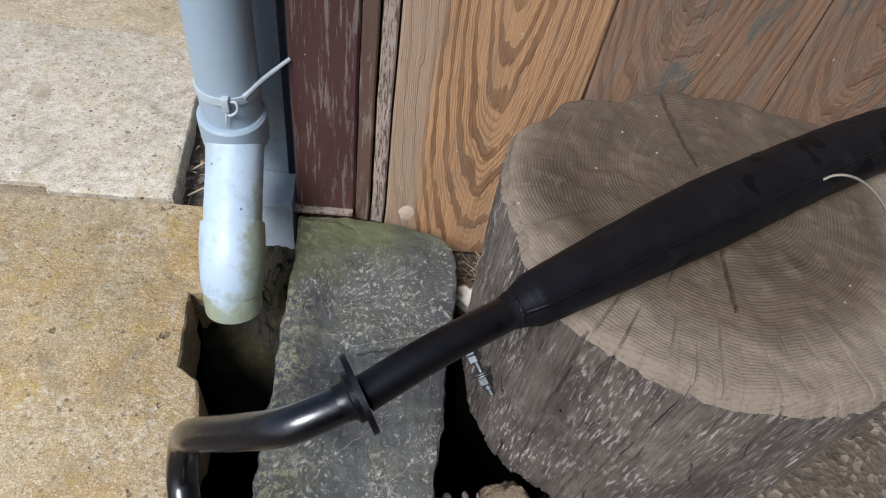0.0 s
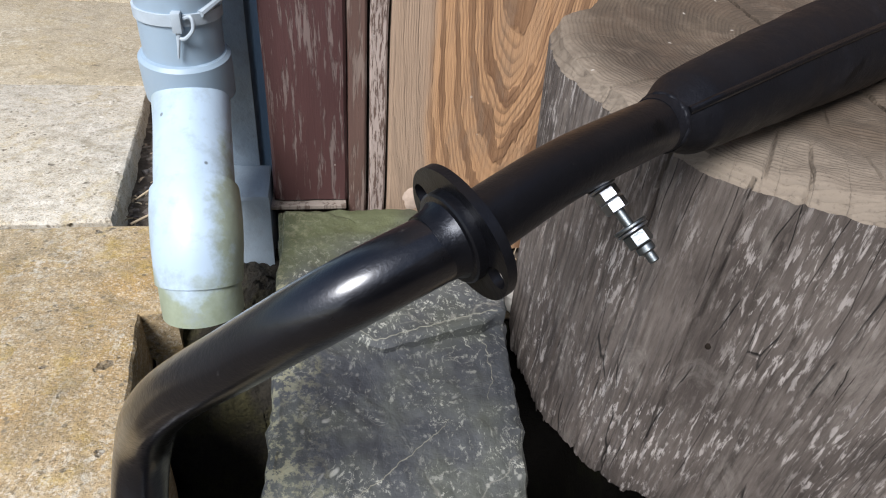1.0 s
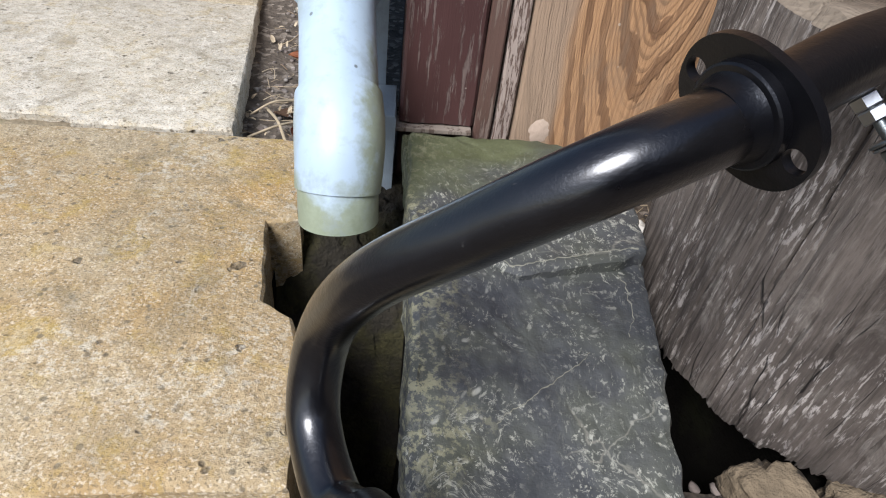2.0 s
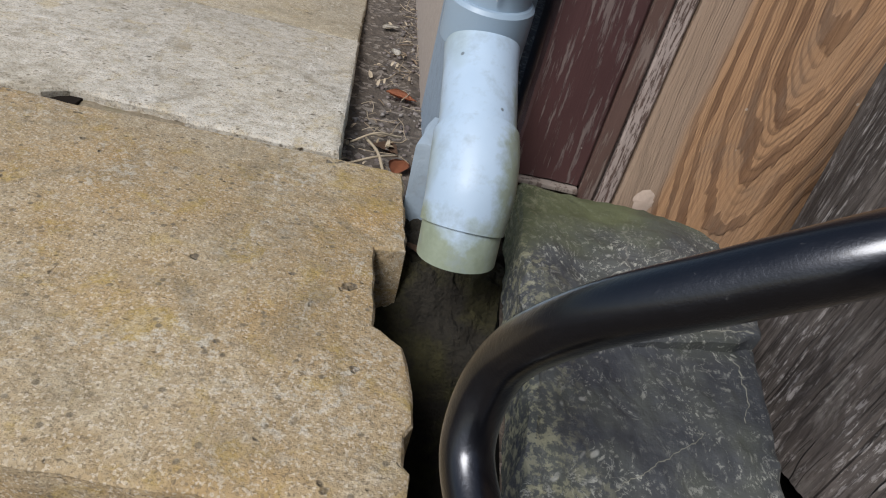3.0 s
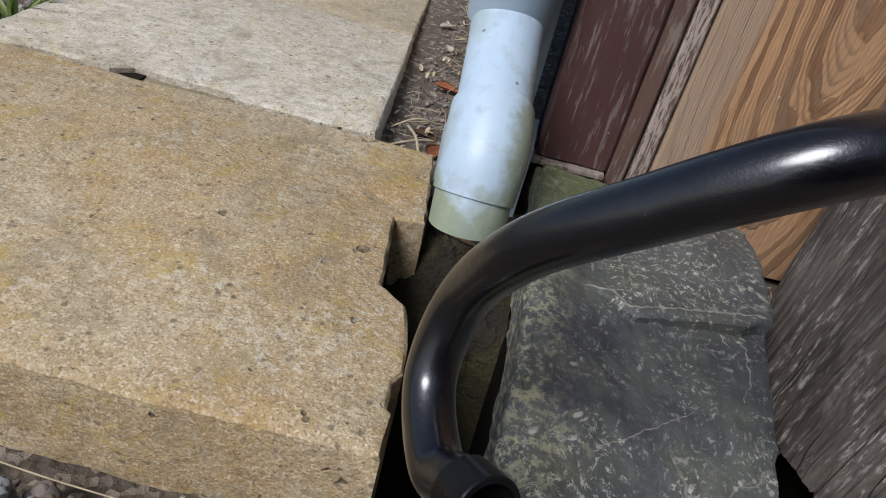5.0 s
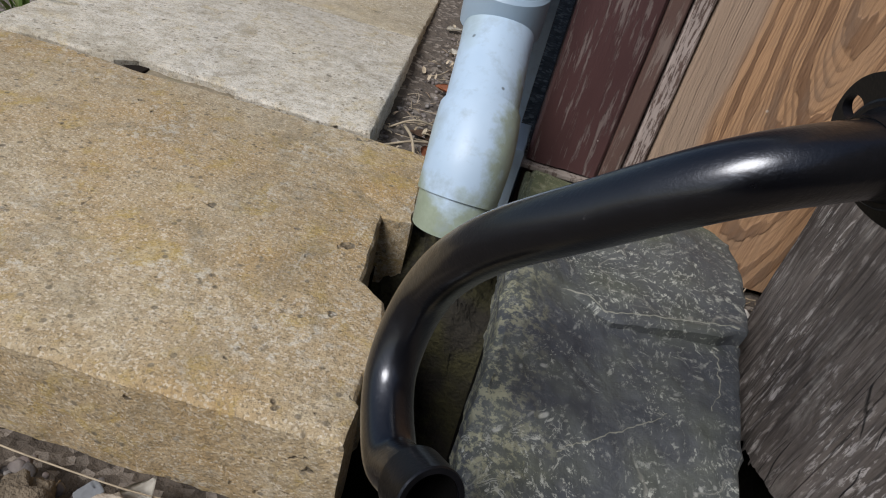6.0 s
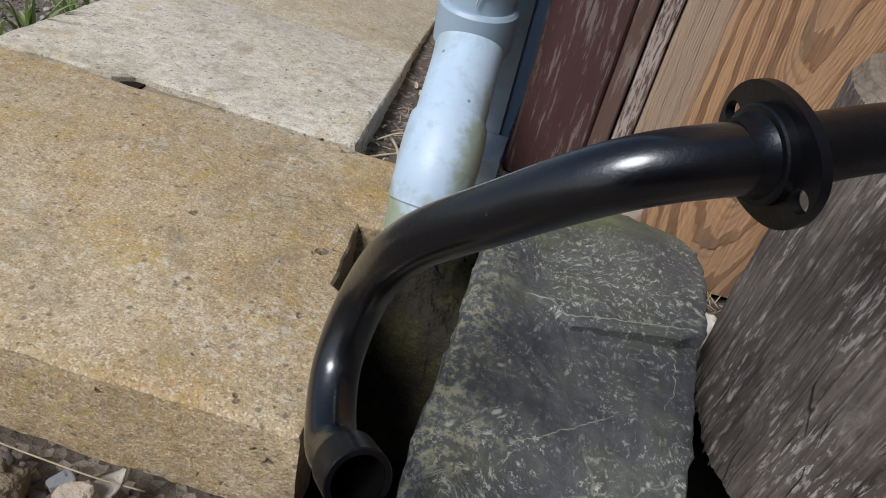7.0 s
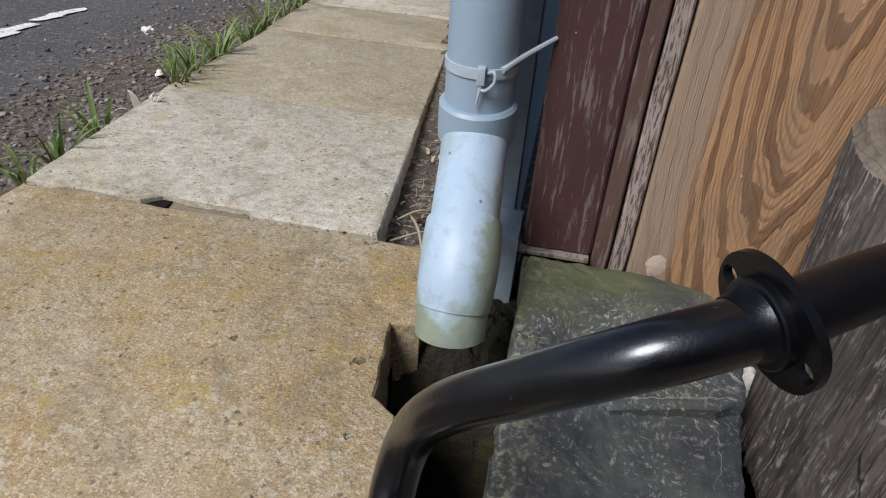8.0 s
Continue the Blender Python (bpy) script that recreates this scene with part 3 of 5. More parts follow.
def prism(bm, outline, zf, depth, bevel, step=0.012, jitter=0.0015, seed=1, wander=0.0, fill=0):
    """A slab with an uneven, rounded upper edge; zf gives the height of its top."""
    rng = random.Random(seed)
    pts = resample(outline, step, jitter, rng)
    loops = [(inset(pts, bevel * 1.6), 0.0), (inset(pts, bevel * 0.55), -bevel * 0.35), (pts, -bevel * 1.2), (pts, -depth * 0.5), (pts, -depth)]
    rows = []
    for li, (lp, dz) in enumerate(loops):
        row = []
        for x, y in lp:
            w = wander * fbm(x * 40, y * 40, li * 2.3 + dz * 30) if li > 1 else 0.0
            row.append(bm.verts.new((x + w, y + w * 0.7, zf(x, y) + dz + (bevel * 0.3 * fbm(x * 90, y * 90) if li < 2 else 0))))
        rows.append(row)
    if fill:
        lp, n = loops[0][0], len(pts)
        cx, cy = sum(p[0] for p in lp) / n, sum(p[1] for p in lp) / n
        inner = []
        for k in range(1, fill):
            u = 1 - k / fill
            inner.append([bm.verts.new((cx + (x - cx) * u, cy + (y - cy) * u, zf(cx + (x - cx) * u, cy + (y - cy) * u))) for x, y in lp])
        mid = bm.verts.new((cx, cy, zf(cx, cy)))
        for i in range(n):
            bm.faces.new((inner[-1][i], inner[-1][(i + 1) % n], mid))
        rows = list(reversed(inner)) + rows
    else:
        bm.faces.new(rows[0])
    for r0, r1 in zip(rows, rows[1:]):
        for i in range(len(r0)):
            j = (i + 1) % len(r0)
            bm.faces.new((r0[i], r0[j], r1[j], r1[i]))
    bm.faces.new(list(reversed(rows[-1])))


def box(bm, x0, x1, y0, y1, z0, z1, bevel=0.002, segs=2):
    vs = bmesh.ops.create_cube(bm, size=1.0)["verts"]
    for v in vs:
        v.co = Vector((x0 if v.co.x < 0 else x1, y0 if v.co.y < 0 else y1, z0 if v.co.z < 0 else z1))
    if bevel:
        es = {e for v in vs for e in v.link_edges}
        bmesh.ops.bevel(bm, geom=list(es), offset=bevel, segments=segs, affect="EDGES", profile=0.6)


def spline(ctrl, n=10):
    """A smooth line through the points given."""
    P = [Vector(c) for c in ctrl]
    P = [2 * P[0] - P[1], *P, 2 * P[-1] - P[-2]]
    out = []
    for a, b, c, d in zip(P, P[1:], P[2:], P[3:]):
        for k in range(n):
            u = k / n
            out.append(0.5 * (2 * b + (c - a) * u + (2 * a - 5 * b + 4 * c - d) * u * u + (3 * b - a - 3 * c + d) * u ** 3))
    out.append(P[-2])
    return out


def rings(line, radius, segs=40, ref=None):
    """Rings of points round a line; radius is a number or a function of 0..1."""
    out, side = [], None
    for i, p in enumerate(line):
        t = (line[min(i + 1, len(line) - 1)] - line[max(i - 1, 0)]).normalized()
        if side is None:
            side = t.cross(Vector(ref or (0.13, 0.2, 1.0))).normalized()
        side = (side - t * side.dot(t)).normalized()
        up = t.cross(side)
        r = radius(i / (len(line) - 1)) if callable(radius) else radius
        out.append([p + (side * math.cos(a) + up * math.sin(a)) * r for a in (2 * math.pi * k / segs for k in range(segs))])
    return out


def tube(bm, line, radius, segs=40, wall=0.0, caps=True, ref=None):
    rs = rings(line, radius, segs, ref)
    if wall:
        inner = rings(line, (lambda u: radius(u) - wall) if callable(radius) else radius - wall, segs, ref)
        rs = rs + list(reversed(inner)) + [rs[0]]
    rows = []
    for k, r in enumerate(rs):
        if wall and k == len(rs) - 1:
            rows.append(rows[0])
        else:
            rows.append([bm.verts.new(p) for p in r])
    for a, b in zip(rows, rows[1:]):
        for i in range(segs):
            j = (i + 1) % segs
            bm.faces.new((a[i], a[j], b[j], b[i]))
    if caps and not wall:
        bm.faces.new(rows[0])
        bm.faces.new(list(reversed(rows[-1])))


def straight(a, b, n=2):
    a, b = Vector(a), Vector(b)
    return [a.lerp(b, k / (n - 1)) for k in range(n)]


def stone(bm, at, size, seed, squash=0.6, sub=2, rough=0.3):
    vs = bmesh.ops.create_icosphere(bm, subdivisions=sub, radius=1.0)["verts"]
    rng = random.Random(seed)
    turn = Euler((rng.uniform(-0.4, 0.4), rng.uniform(-0.4, 0.4), rng.uniform(0, 6.28))).to_matrix()
    for v in vs:
        n = v.co.normalized()
        v.co = n * (1 + rough * noise.noise(n * 1.3 + Vector((seed * 3.7, 0, 0))) + 0.4 * rough * noise.noise(n * 3.1 + Vector((0, seed * 1.7, 0))))
        v.co = Vector((max(-0.85, min(0.85, v.co.x)), max(-0.8, min(0.8, v.co.y)) * 0.8, max(-0.7, min(0.75, v.co.z)) * squash)) * size
        v.co = turn @ v.co + Vector(at)


def blade(bm, base, tip, bend, width, rng, n=6):
    a, b = Vector(base), Vector(tip)
    mid = (a + b) / 2 + Vector(bend)
    d = (b - a)
    side = Vector((-d.y, d.x, 0))
    side = (side.normalized() if side.length > 1e-5 else Vector((1, 0, 0))) if abs(d.z) < d.length * 0.9 else Vector((math.cos(rng.uniform(0, 6.28)), math.sin(rng.uniform(0, 6.28)), 0))
    rows = []
    for k in range(n + 1):
        t = k / n
        p = a * (1 - t) ** 2 + mid * 2 * t * (1 - t) + b * t * t
        w = width * (0.35 + 0.65 * math.sin(math.pi * min(1, 0.25 + t * 0.75))) * (1 - t ** 3)
        rows.append([bm.verts.new(p + side * w * s + Vector((0, 0, w * 0.5 * abs(s)))) for s in (-1, 0, 1)])
    for r0, r1 in zip(rows, rows[1:]):
        for i in range(2):
            bm.faces.new((r0[i], r0[i + 1], r1[i + 1], r1[i]))


# ---------- ground ----------
def left_edge(y):
    return -0.787 - 0.135 * (y - 0.657)


def right_edge(y):
    return -0.226 - 0.112 * (y - 0.655) if y < 0.66 else -0.295 - 0.112 * (y - 0.665)


PIT = (-0.232, -0.104, 0.212, 0.575)   # the open drain: x0, x1, y0, y1


def ground_height(x, y):
    base = pz(max(-3.0, min(y, 40.0)))
    le = left_edge(y)
    if x < le + 0.02:
        z = base - 0.036 - 0.02 * min(1.0, max(0.0, (le - x) / 0.12)) + 0.005 * fbm(x * 9, y * 9)
        return z - 0.03 * max(0.0, min(1.0, (le - x - 2.5)))
    if y < 0.205 and x < 0.1:
        return base - 0.080 + 0.008 * fbm(x * 18, y * 18)
    # gap beside the stump, sunk deep and coloured black for its shade
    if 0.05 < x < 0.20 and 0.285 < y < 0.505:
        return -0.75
    if x > 0.05:
        return -0.060 + 0.012 * fbm(x * 14, y * 14)
    if x > right_edge(max(y, 0.3)) - 0.03:
        return -0.062 - 0.05 * max(0.0, y - 0.75) + 0.007 * fbm(x * 24, y * 24)
    return base - 0.115


def axis(fine0, fine1, step, reach):
    a = list(np.arange(fine0, fine1 + 1e-6, step))
    far = [0.3, 0.8, 2.0, 5.0, 12.0, 40.0, 150.0, reach]
    return [fine0 - f for f in reversed(far)] + a + [fine1 + f for f in far]


bm = bmesh.new()
xs = axis(-2.0, 0.9, 0.025, 900.0)
ys = axis(-0.2, 3.2, 0.025, 900.0)
for v in (PIT[0], PIT[1]):
    xs[min(range(len(xs)), key=lambda i: abs(xs[i] - v))] = v
for v in (PIT[2], PIT[3]):
    ys[min(range(len(ys)), key=lambda i: abs(ys[i] - v))] = v
grid = [[bm.verts.new((x, y, ground_height(x, y))) for y in ys] for x in xs]
for i in range(len(xs) - 1):
    for j in range(len(ys) - 1):
        cx, cy = (xs[i] + xs[i + 1]) / 2, (ys[j] + ys[j + 1]) / 2
        if PIT[0] < cx < PIT[1] and PIT[2] < cy < PIT[3]:
            continue
        f = bm.faces.new((grid[i][j], grid[i + 1][j], grid[i + 1][j + 1], grid[i][j + 1]))
        # index 2: pit black, also painted where the stump gap lies in shade
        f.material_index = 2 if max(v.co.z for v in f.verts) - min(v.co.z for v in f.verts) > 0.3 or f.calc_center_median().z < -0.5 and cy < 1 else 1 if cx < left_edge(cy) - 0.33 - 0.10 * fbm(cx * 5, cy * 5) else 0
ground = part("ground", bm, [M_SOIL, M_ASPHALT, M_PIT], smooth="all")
tagged(ground, "brown soil and worn grey asphalt road beside the paving", "ground", kind="structure")

# the drain below the downpipe: four sides and a bottom, its shade put in as near-black colour
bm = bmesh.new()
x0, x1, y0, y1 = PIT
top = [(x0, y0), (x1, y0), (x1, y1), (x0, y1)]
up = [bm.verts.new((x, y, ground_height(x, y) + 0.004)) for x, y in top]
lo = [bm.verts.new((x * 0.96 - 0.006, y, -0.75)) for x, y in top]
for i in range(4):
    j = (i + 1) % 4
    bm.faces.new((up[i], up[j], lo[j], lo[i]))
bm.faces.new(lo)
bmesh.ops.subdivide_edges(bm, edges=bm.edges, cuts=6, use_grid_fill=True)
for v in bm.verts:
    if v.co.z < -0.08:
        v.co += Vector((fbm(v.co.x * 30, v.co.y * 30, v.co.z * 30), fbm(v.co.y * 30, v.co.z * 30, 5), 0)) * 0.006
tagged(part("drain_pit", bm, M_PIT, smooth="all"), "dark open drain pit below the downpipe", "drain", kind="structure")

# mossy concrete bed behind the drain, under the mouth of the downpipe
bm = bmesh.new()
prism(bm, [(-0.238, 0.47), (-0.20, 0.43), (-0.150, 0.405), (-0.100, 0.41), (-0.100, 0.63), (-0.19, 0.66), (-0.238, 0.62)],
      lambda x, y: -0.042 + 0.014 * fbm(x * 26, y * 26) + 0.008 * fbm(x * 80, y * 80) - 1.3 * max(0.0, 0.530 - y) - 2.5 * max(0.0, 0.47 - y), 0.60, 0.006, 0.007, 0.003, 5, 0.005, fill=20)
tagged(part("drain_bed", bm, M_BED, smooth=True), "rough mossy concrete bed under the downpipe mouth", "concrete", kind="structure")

# concrete lip in front of the drain
bm = bmesh.new()
prism(bm, [(-0.19, 0.05), (-0.085, 0.05), (-0.088, 0.218), (-0.13, 0.216), (-0.176, 0.210), (-0.184, 0.20)], lambda x, y: -0.006 + 0.006 * fbm(x * 30, y * 30), 0.14, 0.006, 0.008, 0.003, 6, 0.004)
tagged(part("drain_lip", bm, M_MORTAR, smooth=True), "rough mossy concrete lip in front of the drain", "concrete", kind="structure")

# sand bedding under the front of the near slab
bm = bmesh.new()
prism(bm, [(-0.79, 0.16), (-0.30, 0.185), (-0.185, 0.19), (-0.181, 0.238), (-0.79, 0.235)], lambda x, y: pz(y) - 0.0965 + 0.003 * fbm(x * 40, y * 40), 0.08, 0.003, 0.01, 0.002, 8)
tagged(part("bedding", bm, M_SOIL, smooth=True), "dark sandy bedding under the paving slab", "soil", kind="structure")

# white road line, worn into patches
bm = bmesh.new()
rng = random.Random(4)
for k in range(34):
    s = k * 0.11 + rng.uniform(-0.03, 0.03) - 0.2
    if rng.random() < 0.12:
        continue
    x, y = -1.57 - 0.20 * s + rng.uniform(-0.006, 0.006), 1.35 + s
    w, l = rng.uniform(0.018, 0.045), rng.uniform(0.055, 0.085)
    vs = []
    for a in range(12):
        q = 2 * math.pi * a / 12
        cx, cy = math.cos(q), math.sin(q)
        px, py = x + w * math.copysign(abs(cx) ** 0.6, cx) * rng.uniform(0.75, 1.1), y + l * math.copysign(abs(cy) ** 0.6, cy) * rng.uniform(0.85, 1.1)
        vs.append(bm.verts.new((px, py, ground_height(px, py) + 0.004)))
    bm.faces.new(vs)
tagged(part("road_line", bm, M_LINE), "worn white painted line on the asphalt", "road marking", kind="structure")

# ---------- paving ----------
pavement = thing("pavement", (-0.5, 0.6, 0.0), "row of weathered concrete paving slabs beside the house", "pavement", kind="structure")


def slab(outline, material, seed, lift=0.0, tilt=0.0, depth=0.095, label=""):
    bm = bmesh.new()
    prism(bm, outline, lambda x, y: pz(y) + lift + tilt * (x + 0.5) + 0.0012 * fbm(x * 8, y * 8), depth, 0.0035, 0.009, 0.0015, seed, 0.0014)
    return part("paving_slab", bm, material, pavement, label, smooth=True)


slab([(-0.765, 0.212), (-0.178, 0.229), (-0.179, 0.262), (-0.184, 0.268), (-0.186, 0.29), (-0.181, 0.30), (-0.187, 0.340), (-0.196, 0.372), (-0.220, 0.388), (-0.2345, 0.497), (-0.2060, 0.504), (-0.225, 0.654), (-0.298, 0.658), (-0.47, 0.655), (-0.577, 0.648), (-0.588, 0.648), (-0.622, 0.653), (-0.787, 0.651)],
     M_SLAB_YELLOW, 11, label="ochre-stained concrete slab with a notch cut for the drain")
slab([(-0.789, 0.657), (-0.622, 0.659), (-0.600, 0.677), (-0.575, 0.679), (-0.474, 0.676), (-0.468, 0.662), (-0.298, 0.664), (-0.349, 1.112), (-0.864, 1.116)], M_SLAB_GREY, 12, 0.003, label="pale grey concrete slab")
slab([(-0.868, 1.122), (-0.352, 1.119), (-0.414, 1.722), (-0.93, 1.727)], M_SLAB_TAN, 13, 0.0, label="tan concrete slab")
prev_y = 1.733
for k in range(5):
    y0, y1 = prev_y, prev_y + 0.45
    slab([(left_edge(y0) - 0.01, y0), (right_edge(y0), y0), (right_edge(y1), y1 - 0.004), (left_edge(y1) - 0.01, y1 - 0.004)], (M_SLAB_TAN, M_SLAB_GREY, M_SLAB_YELLOW)[k % 3], 20 + k, 0.001 * (k % 2))
    prev_y = y1 + 0.005
bm = bmesh.new()
rng = random.Random(19)
for k in range(46):
    u = k / 45
    x, y = -0.362 - 0.030 * u + 0.006 * math.sin(u * 7) + rng.uniform(-0.006, 0.006), 0.70 + 0.36 * u + rng.uniform(-0.004, 0.004)
    r = rng.uniform(0.0015, 0.0048)
    ring = [bm.verts.new((x + r * rng.uniform(0.6, 1.2) * math.cos(a), y + 1.5 * r * rng.uniform(0.6, 1.2) * math.sin(a), pz(y) + 0.0022)) for a in (0.785 * j for j in range(8))]
    top = bm.verts.new((x, y, pz(y) + 0.0034))
    for j in range(8):
        bm.faces.new((ring[j], ring[(j + 1) % 8], top))
part("lime_crust", bm, M_CRUST, pavement, "thin pale crust of lime", smooth="all")
# crumbling joint between the near slabs, open at one spot
bm = bmesh.new()
prism(bm, [(-0.582, 0.634), (-0.47, 0.648), (-0.30, 0.650), (-0.30, 0.670), (-0.47, 0.680), (-0.590, 0.684)], lambda x, y: pz(y) - 0.010 + 0.003 * fbm(x * 60, y * 60), 0.06, 0.002, 0.008, 0.001, 30)
part("joint_filling", bm, M_MORTAR, pavement, "crumbling sandy joint", smooth=True)

# dark plate that stands for the shade in the joint's open end
bm = bmesh.new()
prism(bm, [(-0.618, 0.653), (-0.584, 0.642), (-0.587, 0.682), (-0.604, 0.680)], lambda x, y: pz(y) - 0.007, 0.05, 0.0006, 0.01, 0.0004, 31)
part("joint_gap", bm, M_HOLE_SHADE, pavement, "dark plate painted as the shade in the open joint end")

# ---------- flagstone ----------
flagstone = thing("flagstone", (0, 0.35, -0.03), "dark slate flagstone with pale lichen, green algae and a split layer", "flagstone")


def slate_low(x, y):
    fold = (x + 0.05) * 0.62 - (y - 0.278) * 0.785
    facet = -0.11 * min(0.06, max(0.0, fold)) - 0.05 * min(0.05, max(0.0, -fold - 0.012)) * min(1.0, max(0.0, (x + 0.09) / 0.05))
    return 0.020 + 0.0095 * max(0.0, min(1.0, (y - 0.27) / 0.13)) + facet + 0.009 * max(0.0, min(1.0, (-0.03 - x) / 0.06)) + 0.0030 * fbm(x * 14, y * 14) + 0.0012 * fbm(x * 70, y * 70, 2.0) - 0.006 * max(0.0, min(1.0, (0.30 - y) / 0.12))


def slate_high(x, y):
    return 0.031 + 0.012 * max(0.0, min(1.0, (x + 0.07) / 0.10)) - 0.006 * max(0.0, (y - 0.5) / 0.1) + 0.0032 * fbm(x * 14 + 4, y * 14) + 0.0012 * fbm(x * 70, y * 70, 6.0)


bm = bmesh.new()
prism(bm, [(-0.100, 0.10), (0.058, 0.11), (0.068, 0.235), (0.076, 0.30), (0.083, 0.37), (0.088, 0.43), (0.086, 0.50), (0.078, 0.545), (0.0, 0.59), (-0.06, 0.605), (-0.107, 0.60), (-0.112, 0.50), (-0.110, 0.38), (-0.113, 0.27)],
      slate_low, 0.055, 0.005, 0.006, 0.0022, 41, 0.003, fill=48)
part("lower_layer", bm, M_SLATE, flagstone, smooth=True)
bm = bmesh.new()
prism(bm, [(-0.106, 0.425), (-0.078, 0.424), (-0.044, 0.418), (-0.021, 0.403), (0.019, 0.410), (0.058, 0.418), (0.086, 0.428), (0.093, 0.47), (0.098, 0.535), (0.094, 0.566), (0.078, 0.584), (0.035, 0.598), (0.0, 0.608), (-0.05, 0.619), (-0.114, 0.615)],
      slate_high, 0.03, 0.003, 0.006, 0.0022, 42, 0.001, fill=36)
part("upper_layer", bm, M_SLATE, flagstone, "split upper layer tinged with green algae", smooth=True)



def vein(pts, width, zf, seed):
    """A pale mineral vein, standing a hair proud of the slate."""
    line = spline([(x, y, 0.0) for x, y in pts], 8)
    bm = bmesh.new()
    rows = []
    for i, p in enumerate(line):
        t = (line[min(i + 1, len(line) - 1)] - line[max(i - 1, 0)]).normalized()
        n = Vector((-t.y, t.x, 0))
        q = p + n * 0.0022 * fbm(p.x * 160 + seed, p.y * 160)
        w = width * (0.45 + 0.9 * abs(fbm(p.x * 220, p.y * 220, seed))) * min(1.0, 0.25 + 4 * min(i, len(line) - 1 - i) / len(line))
        rows.append([bm.verts.new((q.x + n.x * w * k, q.y + n.y * w * k, zf(q.x, q.y) + (0.0010 if k == 0 else -0.0012))) for k in (-1, 0, 1)])
    for a, c in zip(rows, rows[1:]):
        for k in range(2):
            bm.faces.new((a[k], a[k + 1], c[k + 1], c[k]))
    part("mineral_vein", bm, M_VEIN, flagstone, "thin pale mineral vein", smooth="all")


vein([(-0.052, 0.274), (-0.045, 0.282), (-0.030, 0.293), (-0.016, 0.304), (0.001, 0.317), (0.013, 0.325), (0.022, 0.335)], 0.0008, slate_low, 1.0)
vein([(-0.078, 0.430), (-0.044, 0.424), (-0.024, 0.411), (-0.008, 0.414), (0.022, 0.420), (0.049, 0.427), (0.079, 0.430)], 0.0006, slate_high, 2.0)
vein([(0.060, 0.412), (0.065, 0.400), (0.063, 0.388), (0.064, 0.372), (0.055, 0.350)], 0.0008, slate_low, 3.0)

# ---------- timber wall ----------
timber = thing("wall_timber", (0.0, 0.63, 0.0), "wall of weathered orange-brown vertical boards with a maroon post", "wall", kind="structure")
WY = 0.630


def board(name, x0, x1, z0, z1, yf, thick, material, label="", bevel=0.002, wob=0.0012):
    """An upright board whose origin is its own left edge."""
    bm = bmesh.new()
    n, zs = 7, [z0 + (z1 - z0) * (k / 40) ** 1.6 for k in range(41)]
    prof = [(0, thick), (0, bevel), (bevel, 0)] + [(bevel + (x1 - x0 - 2 * bevel) * k / n, 0) for k in range(1, n)] + [(x1 - x0 - bevel, 0), (x1 - x0, bevel), (x1 - x0, thick)]
    rows = []
    for z in zs:
        rows.append([bm.verts.new((x0 + px + (wob * fbm(z * 7, x0 * 9 + px * 3) if px < bevel * 2 or px > x1 - x0 - 2 * bevel else 0), yf + py + wob * 0.8 * fbm(px * 25 + x0, z * 9, 2.0), z + (0.003 * fbm(px * 90, x0) if z == z0 else 0))) for px, py in prof])
    for a, b in zip(rows, rows[1:]):
        for i in range(len(prof) - 1):
            bm.faces.new((a[i], a[i + 1], b[i + 1], b[i]))
    bm.faces.new(rows[0])
    bm.faces.new(list(reversed(rows[-1])))
    ob = part(name, bm, material, timber, label, smooth=True)
    ob.data.transform(Matrix.Translation((-x0, 0, 0)))
    ob.location.x = x0
    return ob


board("post", -0.118, -0.041, 0.032, 2.25, WY - 0.002, 0.07, M_MAROON, "maroon painted post with worn paint", 0.003)
board("post_strip", -0.040, -0.0215, 0.010, 2.25, WY + 0.001, 0.06, M_BROWN_STRIP, "narrow brown strip beside the post", 0.002)
board("trim", -0.0185, -0.0015, 0.006, 2.25, WY + 0.002, 0.05, M_FLAKY, "narrow strip with flaking pale paint", 0.002)
board("board", 0.001, 0.217, -0.045, 2.25, WY, 0.026, M_BOARD_ORANGE, "orange-brown board with bold grain", 0.003)
for k in range(5):
    x = 0.2195 + k * 0.2195
    board("board", x, x + 0.2165, -0.045, 2.25, WY + 0.002 * (k % 2), 0.026, M_BOARD_GREY, "greyed brown board", 0.003)
bm = bmesh.new()
mid = bm.verts.new((0.030, WY - 0.0010, 0.030))
ringv = []
for k in range(40):
    a = 2 * math.pi * k / 40
    r = 0.0125 * (1 + 0.28 * fbm(math.cos(a) * 1.4, math.sin(a) * 1.4, 6.0))
    ringv.append([bm.verts.new((0.030 + r * u * math.cos(a), WY - d, 0.030 + 1.15 * r * u * math.sin(a))) for u, d in ((0.6, 0.0009), (1.0, -0.0004))])
for k in range(40):
    a, c = ringv[k], ringv[(k + 1) % 40]
    bm.faces.new((mid, a[0], c[0]))
    bm.faces.new((a[0], a[1], c[1], c[0]))
part("filler_patch", bm, M_CHALK_PINK, timber, "pale filler smeared on the board's foot", smooth="all")
bm = bmesh.new()
box(bm, -0.122, -0.043, WY - 0.010, WY + 0.05, 0.0245, 0.0295, 0.001)
part("sill", bm, M_SILL, timber, "pale worn strip below the post")
bm = bmesh.new()
box(bm, -0.118, 1.33, WY + 0.030, WY + 0.10, -0.12, 2.25, 0)
part("backing", bm, M_BROWN_STRIP, timber)
bm = bmesh.new()
box(bm, -0.118, -0.002, WY + 0.012, WY + 0.03, -0.10, 0.03, 0.001)
part("base_board", bm, M_BROWN_STRIP, timber, "dark brown board set back below the post")

